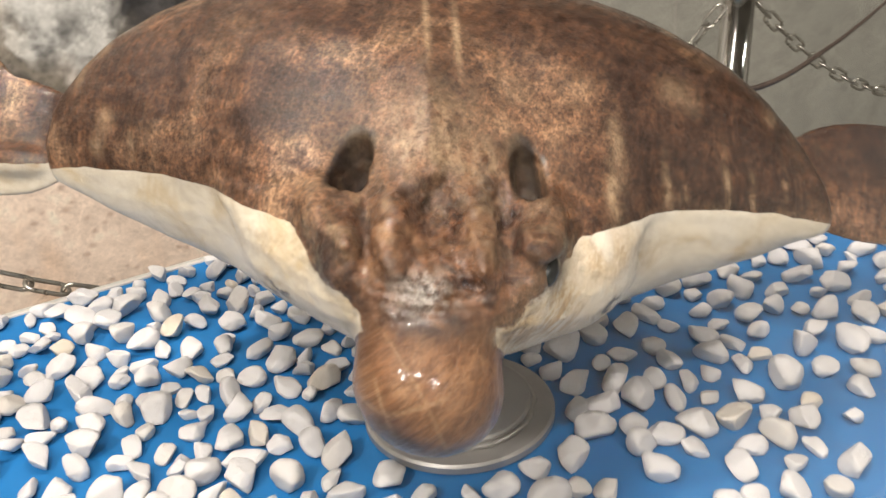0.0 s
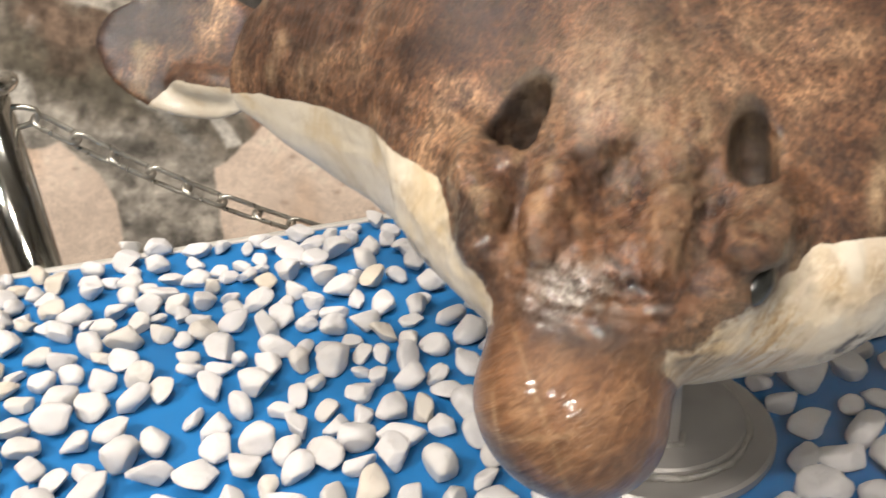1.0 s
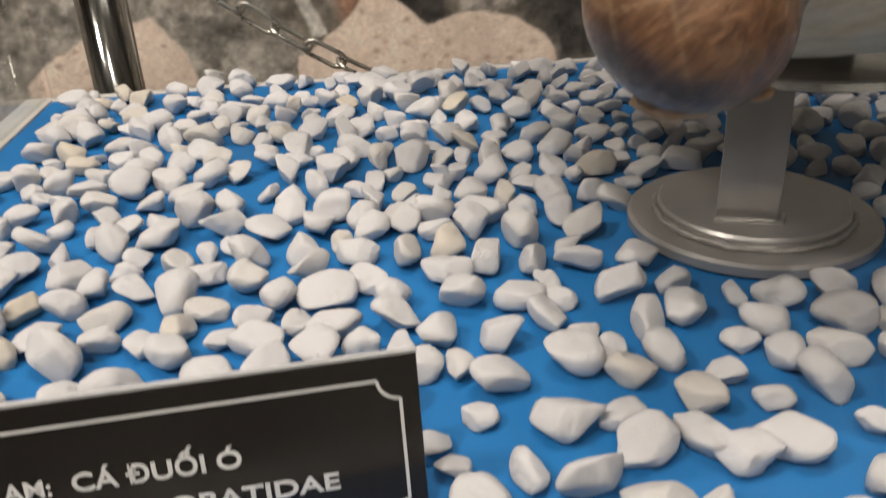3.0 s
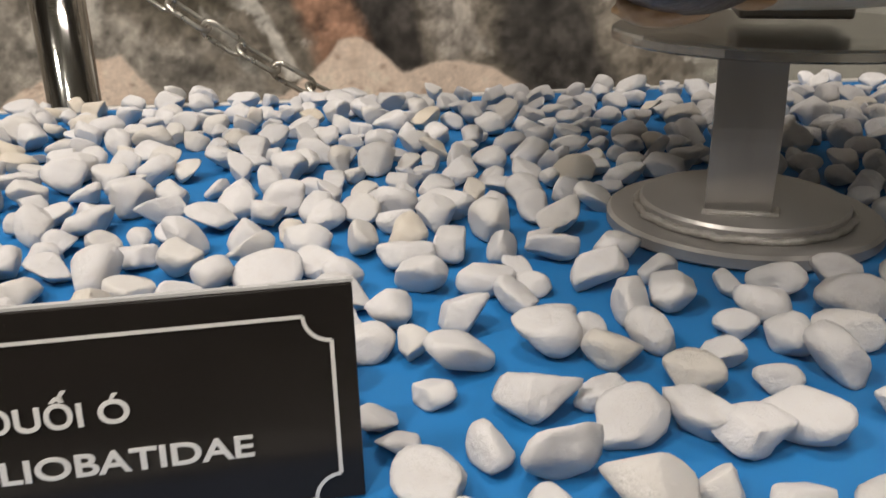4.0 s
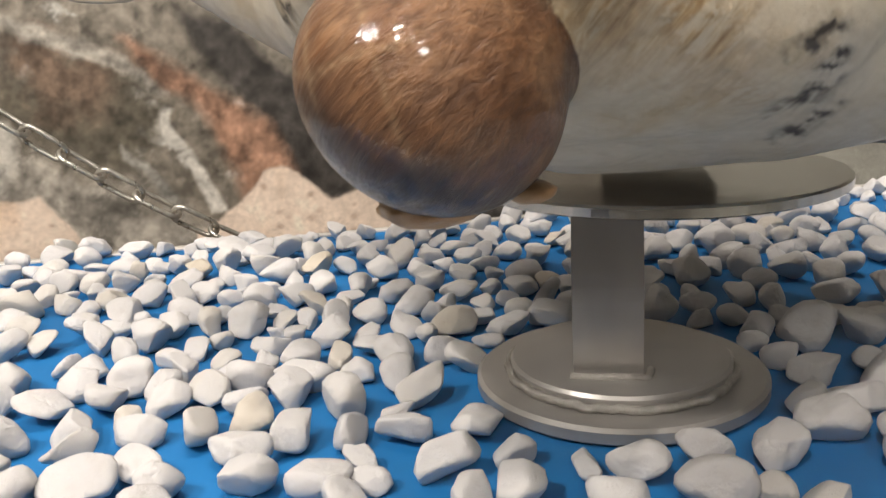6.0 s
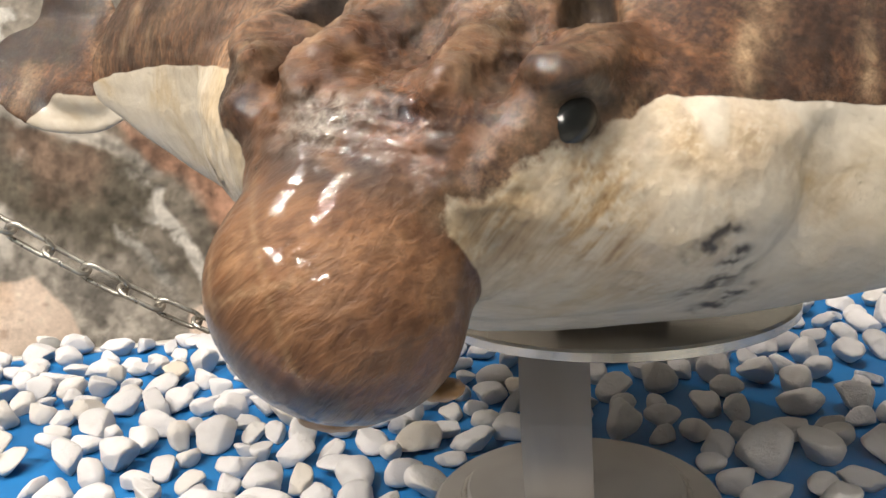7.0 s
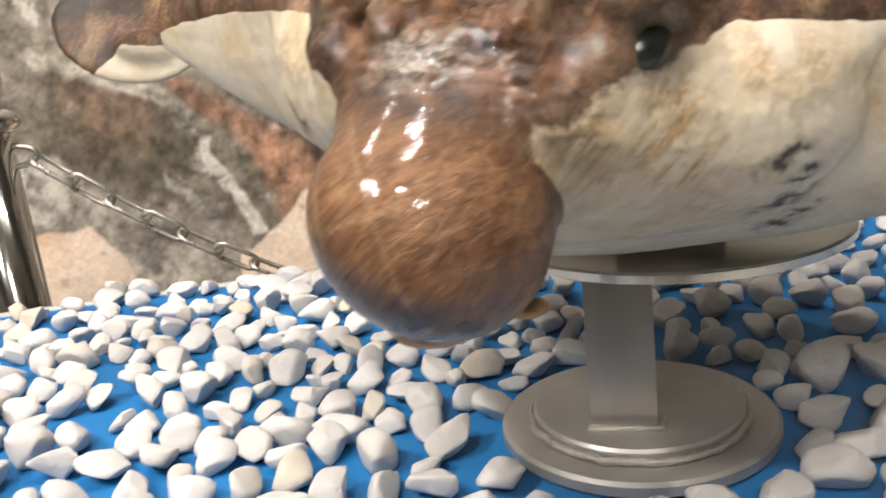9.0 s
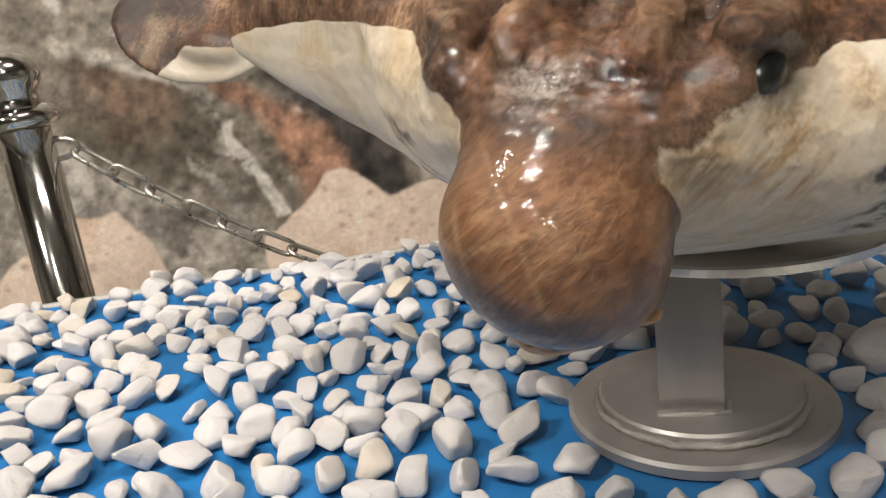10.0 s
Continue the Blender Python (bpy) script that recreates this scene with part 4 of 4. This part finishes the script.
for x in (0.002, 0.021):
    scuff = np.maximum(scuff, 0.75 * blob(P, (x, 0.105, 0.36), (0.0022, 0.045, 0.05)))
for x, y, k in ((0.112, 0.036, 0.0050), (0.152, 0.048, 0.0030), (0.196, 0.062, 0.0022)):
    scuff = np.maximum(scuff, 1.0 * blob(P, (x, y, 0.276), (k, 0.03, 0.017)) * soft_step(waves(P, 170, 79), -1.0, 0.1))
umber = umber * (1 - 0.8 * scuff)
# thin creases over the lobe
turn_u, turn_z = P[:, 0] - SNOUT_AT[0], P[:, 2] - SNOUT_AT[2]
arc = 0.003 * waves(P, 55, 81)
hairline = np.exp(-((turn_z - 0.012 - 0.55 * turn_u - 9 * turn_u ** 2 + arc) / 0.0011) ** 2) * soft_step(0.030 - np.abs(turn_u + 0.012), 0, 0.012)
hairline = np.maximum(hairline, np.exp(-((turn_u + 0.022 + 0.25 * turn_z + arc) / 0.0012) ** 2) * soft_step(0.026 - np.abs(turn_z + 0.002), 0, 0.012))
hairline = np.maximum(hairline, 0.7 * np.exp(-((turn_u - 0.004 + 0.35 * turn_z + 7 * turn_z ** 2 + arc) / 0.0013) ** 2))
hairline = 0.36 * hairline * on_snout

RAY = Matrix(((0.982, -0.19, 0, 0.076), (0.19, 0.982, 0, 0.640), (-ROLL_SLOPE, 0, 1, 0), (0, 0, 0, 1)))
ray = empty("ray_specimen", pose(0.076, 0.64, 0), "mounted brown eagle ray with glossy varnished skin and cream belly", "fish specimen")
BASE = ray.matrix_world.inverted()


def skin_mesh(name, keep, mat):
    used = np.unique(keep)
    remap = -np.ones(len(P), np.int64)
    remap[used] = np.arange(len(used))
    m = np.array(BASE @ RAY)
    pts = np.c_[P[used], np.ones(len(used))] @ m.T
    me = bpy.data.meshes.new(name)
    me.from_pydata(pts[:, :3].tolist(), [], remap[keep].tolist())
    me.materials.append(mat)
    me.polygons.foreach_set("use_smooth", [True] * len(me.polygons))
    for key, arr in (("pigment", pigment), ("stain_shade", stain_shade), ("scuff", scuff), ("tan", tan), ("lobe", lobe), ("grey", grey), ("flush", flush), ("umber", umber), ("hairline", hairline)):
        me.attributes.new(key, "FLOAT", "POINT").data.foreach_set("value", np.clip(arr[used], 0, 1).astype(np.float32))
    me.update()
    ob = new(name, me)
    ob.parent = ray
    return ob


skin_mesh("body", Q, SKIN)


def on_ray(u, v, z):
    return BASE @ RAY @ Vector((u, v, z))


for s in (-1, 1):
    bm = bmesh.new()
    bmesh.ops.create_icosphere(bm, subdivisions=4, radius=1.0)
    for v in bm.verts:
        v.co = Vector((v.co.x * 0.0056, v.co.y * 0.0105, v.co.z * 0.0074))
    bmesh.ops.transform(bm, matrix=Matrix.Translation(on_ray(0.0628 * s + (0.012 if s < 0 else 0), -0.0290 if s > 0 else -0.024, 0.2550)) @ pose(0, 0, 0, 25, 0, 11 - 28 * s), verts=bm.verts)
    part("eye", bm, EYE_DARK, ray, "dark glassy eye", True)
bm = bmesh.new()
bmesh.ops.create_icosphere(bm, subdivisions=4, radius=1.0)
for v in bm.verts:
    k = 1 + 0.12 * noise.noise(v.co * 2.5)
    v.co = Vector((v.co.x * 0.018 * k, v.co.y * 0.015 * k, v.co.z * 0.0072 * k))
bmesh.ops.transform(bm, matrix=Matrix.Translation(on_ray(-0.014, -0.056, 0.1570)), verts=bm.verts)
part("lip", bm, DRY, ray, "dried pale lip flap", True)
bm = bmesh.new()
bmesh.ops.create_icosphere(bm, subdivisions=3, radius=1.0)
for v in bm.verts:
    k = 1 + 0.15 * noise.noise(v.co * 2.2)
    v.co = Vector((v.co.x * 0.009 * k, v.co.y * 0.007 * k, v.co.z * 0.004 * k))
bmesh.ops.transform(bm, matrix=Matrix.Translation(on_ray(0.016, -0.040, 0.1625)), verts=bm.verts)
part("lip", bm, DRY, ray, "dried pale lip flap", True)
bm = bmesh.new()
way = [(0.0, 0.37, 0.275), (0.08, 0.43, 0.250), (0.20, 0.46, 0.232), (0.34, 0.43, 0.25), (0.46, 0.50, 0.29), (0.58, 0.60, 0.34)]
pts = []
for k in range(len(way) - 1):
    p0, p1, p2, p3 = (Vector(way[max(0, min(len(way) - 1, k + j))]) for j in (-1, 0, 1, 2))
    for j in range(8):
        t = j / 8
        pts.append(on_ray(*(0.5 * (2 * p1 + (p2 - p0) * t + (2 * p0 - 5 * p1 + 4 * p2 - p3) * t * t + (3 * p1 - p0 - 3 * p2 + p3) * t ** 3))))
tube(bm, pts, lambda t: 0.006 - 0.0042 * t, False, 10)
part("tail", bm, TAIL, ray, "thin dark whip tail", True)

# ---- name plate ----
PLATE = CASE @ pose(0.2008, 0.319, 0.001, -7, 0, 4)
plate = empty("name_plate", PLATE, "black acrylic name plate with white engraved lettering", "name plate")
part("panel", box(bmesh.new(), -0.1225, 0.1225, 0.0, 0.004, 0.0, 0.078, 0.0006), BLACK, plate)
part("panel_edge", box(bmesh.new(), -0.123, 0.123, 0.0006, 0.0036, 0.0782, 0.0793), CLEAR_EDGE, plate, "pale polished top edge")
bm = bmesh.new()
border = []
X, Z0, Z1, NOTCH = 0.1145, 0.001, 0.068, 0.009
for sx, sz, q0 in ((1, 1, 270), (1, 0, 180), (-1, 0, 90), (-1, 1, 0)):
    cx, cz = sx * X, (Z1 if sz else Z0)
    arc = []
    for k in range(7):
        q = math.radians(q0 - 90 * k / 6)
        arc.append((cx + NOTCH * math.cos(q), cz + NOTCH * math.sin(q)))
    want = (-sx, 0) if (sx, sz) in ((1, 1), (-1, 0)) else (0, -1 if sz else 1)
    first = arc[0]
    if abs((first[0] - cx) / NOTCH - want[0]) + abs((first[1] - cz) / NOTCH - want[1]) > 0.1:
        arc.reverse()
    border += arc
for (x0, z0), (x1, z1) in zip(border, border[1:] + border[:1]):
    d = Vector((x1 - x0, z1 - z0)).normalized() * 0.0007
    vs = [bm.verts.new((x, -0.0005, z)) for x, z in ((x0 - d.y, z0 + d.x), (x1 - d.y, z1 + d.x), (x1 + d.y, z1 - d.x), (x0 + d.y, z0 - d.x))]
    bm.faces.new(vs)
bmesh.ops.recalc_face_normals(bm, faces=bm.faces)
part("border_line", bm, WHITE_INK, plate, "thin white border line")


def words(text, x, z, size, width):
    cu = bpy.data.curves.new("lettering", "FONT")
    cu.body, cu.size, cu.extrude, cu.offset = text, size, 0.0002, 0.00022
    tmp = new("lettering", cu)
    bpy.context.view_layer.update()
    me = bpy.data.meshes.new_from_object(tmp.evaluated_get(bpy.context.evaluated_depsgraph_get()))
    bpy.data.objects.remove(tmp)
    xs = [v.co.x for v in me.vertices] or [0, 1]
    k = width / (max(xs) - min(xs))
    me.transform(Matrix.Translation((x - min(xs) * k, -0.0004, z)) @ pose(0, 0, 0, 90, 0, 0) @ Matrix.Diagonal((k, 1, 1, 1)))
    me.materials.clear()
    me.materials.append(WHITE_INK)
    ob = new("lettering", me)
    ob.parent = plate
    return ob


words("AM:", -0.0440, 0.0380, 0.0105, 0.018)
words("C\u00c1 \u0110U\u1ed0I \u00d3", -0.0180, 0.0380, 0.0115, 0.066)
words("H\u1eccC:", -0.0440, 0.0205, 0.0105, 0.023)
words("MYLIOBATIDAE", -0.0140, 0.0205, 0.0110, 0.100)
words("M:", -0.034, 0.0035, 0.0105, 0.011)
words("2017", -0.017, 0.0035, 0.0110, 0.022)


# ---- pebbles ----
def pebble_mesh(seed, level):
    rng = random.Random(seed)
    bm = bmesh.new()
    bmesh.ops.create_icosphere(bm, subdivisions=level, radius=1.0)
    cuts = []
    for k in range(rng.randint(7, 11)):
        n = Vector((rng.gauss(0, 1), rng.gauss(0, 1), rng.gauss(0, 1))).normalized()
        cuts.append((n, rng.uniform(0.42, 0.78)))
    size = Vector((1.0, rng.uniform(0.62, 0.90), rng.uniform(0.50, 0.76)))
    off = Vector((seed * 3.1, 0, 0))
    for v in bm.verts:
        p = v.co.copy()
        for n, d in cuts:
            over = p.dot(n) - d
            if over > 0:
                p -= n * over * 0.92
        p *= 1 + 0.13 * noise.noise(v.co * 1.6 + off) + 0.06 * noise.noise(v.co * 4 + off) + 0.035 * noise.noise(v.co * 9 + off)
        v.co = Vector((p.x * size.x, p.y * size.y, p.z * size.z))
    for turn in range(2):
        bmesh.ops.smooth_vert(bm, verts=bm.verts, factor=0.18, use_axis_x=True, use_axis_y=True, use_axis_z=True)
    top = max(v.co.length for v in bm.verts)
    for v in bm.verts:
        v.co /= top
    return bm


SHAPES = [mesh_of(pebble_mesh(k + 1, 3), "pebble", PEBBLE) for k in range(22)]
rng = random.Random(11)
spots, cellmap = [], {}
foot = CASE.inverted() @ Vector((0.050, 0.815, 0))


def near(a, b, reach):
    ia, ib = int(a / 0.03), int(b / 0.03)
    for i in range(ia - 2, ia + 3):
        for j in range(ib - 2, ib + 3):
            for x, y, r in cellmap.get((i, j), ()):
                if math.hypot(x - a, y - b) < reach * (r + reach_r):
                    return True
    return False


# pebbles that lie in known spots, in (a, b); the rest are strewn between them
KNOWN = (
    (0.092, 0.879), (0.073, 0.84), (0.112, 0.759), (0.174, 0.741), (0.195, 0.75), (0.24, 0.733),
    (0.094, 0.695), (0.135, 0.695), (0.175, 0.659), (0.202, 0.672), (0.245, 0.68), (0.281, 0.649),
    (0.31, 0.657), (0.329, 0.617), (0.277, 0.725), (0.308, 0.606), (0.356, 0.631), (0.389, 0.62),
    (0.379, 0.6), (0.39, 0.656), (0.41, 0.649), (0.438, 0.739), (0.412, 0.722), (0.462, 0.705),
    (0.438, 0.669), (0.479, 0.643), (0.492, 0.622), (0.447, 0.608), (0.412, 0.578), (0.457, 0.58),
    (0.361, 0.573), (0.329, 0.566), (0.381, 0.543), (0.442, 0.53), (0.481, 0.534), (0.135, 1.058),
    (0.172, 1.042), (0.29, 0.814), (0.394, 0.372), (0.396, 0.328), (0.425, 0.349), (0.463, 0.379),
    (0.455, 0.348), (0.468, 0.334), (0.494, 0.342), (0.345, 0.322), (0.419, 0.305), (0.368, 0.411),
)
for a, b in KNOWN:
    size = rng.uniform(0.0165, 0.0205)
    spots.append((a, b, size))
    cellmap.setdefault((int(a / 0.03), int(b / 0.03)), []).append((a, b, size))
for k in range(26000):
    a, b = rng.uniform(A0 + 0.035, A1 - 0.03), rng.uniform(B0 + 0.012, B1 - 0.016)
    reach_r = rng.choice((0.0125, 0.0150, 0.0165, 0.0175, 0.0185, 0.0200, 0.0190)) * rng.uniform(0.93, 1.08)
    if math.hypot(a - foot.x, b - foot.y) < 0.0915 + reach_r * 0.75:
        continue
    if 0.075 < a < 0.335 and b < 0.352 + 0.6 * reach_r:
        continue
    gap = noise.noise(Vector((a * 9, b * 9, 3.3)))
    if gap > 0.34 and rng.random() < 0.85:
        continue
    thin = 0.30 * min(1.0, max(0.0, (a - 0.62) / 0.3)) + (0.12 if b < 0.42 and a > 0.33 else 0.0)
    if rng.random() < thin * 2:
        continue
    if near(a, b, 0.77 + 0.35 * thin):
        continue
    spots.append((a, b, reach_r))
    cellmap.setdefault((int(a / 0.03), int(b / 0.03)), []).append((a, b, reach_r))
    if len(spots) > 1500:
        break
bed = empty("pebble_bed", CASE, "loose white marble pebbles scattered on the blue board", "pebbles")
spots.sort(key=lambda s: math.hypot(s[0] - 0.33, (s[1] - 0.50) * 1.1))
rest_v, rest_f = [], []
for k, (a, b, r) in enumerate(spots):
    i = rng.randrange(len(SHAPES))
    tilt = pose(0, 0, 0, rng.gauss(0, 16), rng.gauss(0, 16), rng.uniform(0, 360))
    low = min((tilt @ v.co).z for v in SHAPES[i].vertices)
    m = Matrix.Translation((a, b, -low * r - 0.0008)) @ tilt @ Matrix.Scale(r, 4)
    if k < 300:
        ob = new("pebble", SHAPES[i])
        ob.parent = bed
        ob.matrix_local = m
    else:
        base = len(rest_v)
        rest_v += [tuple(m @ v.co) for v in SHAPES[i].vertices]
        rest_f += [tuple(base + q for q in p.vertices) for p in SHAPES[i].polygons]
me = bpy.data.meshes.new("pebble_spread")
me.from_pydata(rest_v, [], rest_f)
me.materials.append(PEBBLE)
me.polygons.foreach_set("use_smooth", [True] * len(me.polygons))
ob = new("pebble_spread", me)
ob.parent = bed
tagged(ob, kind="stuff")
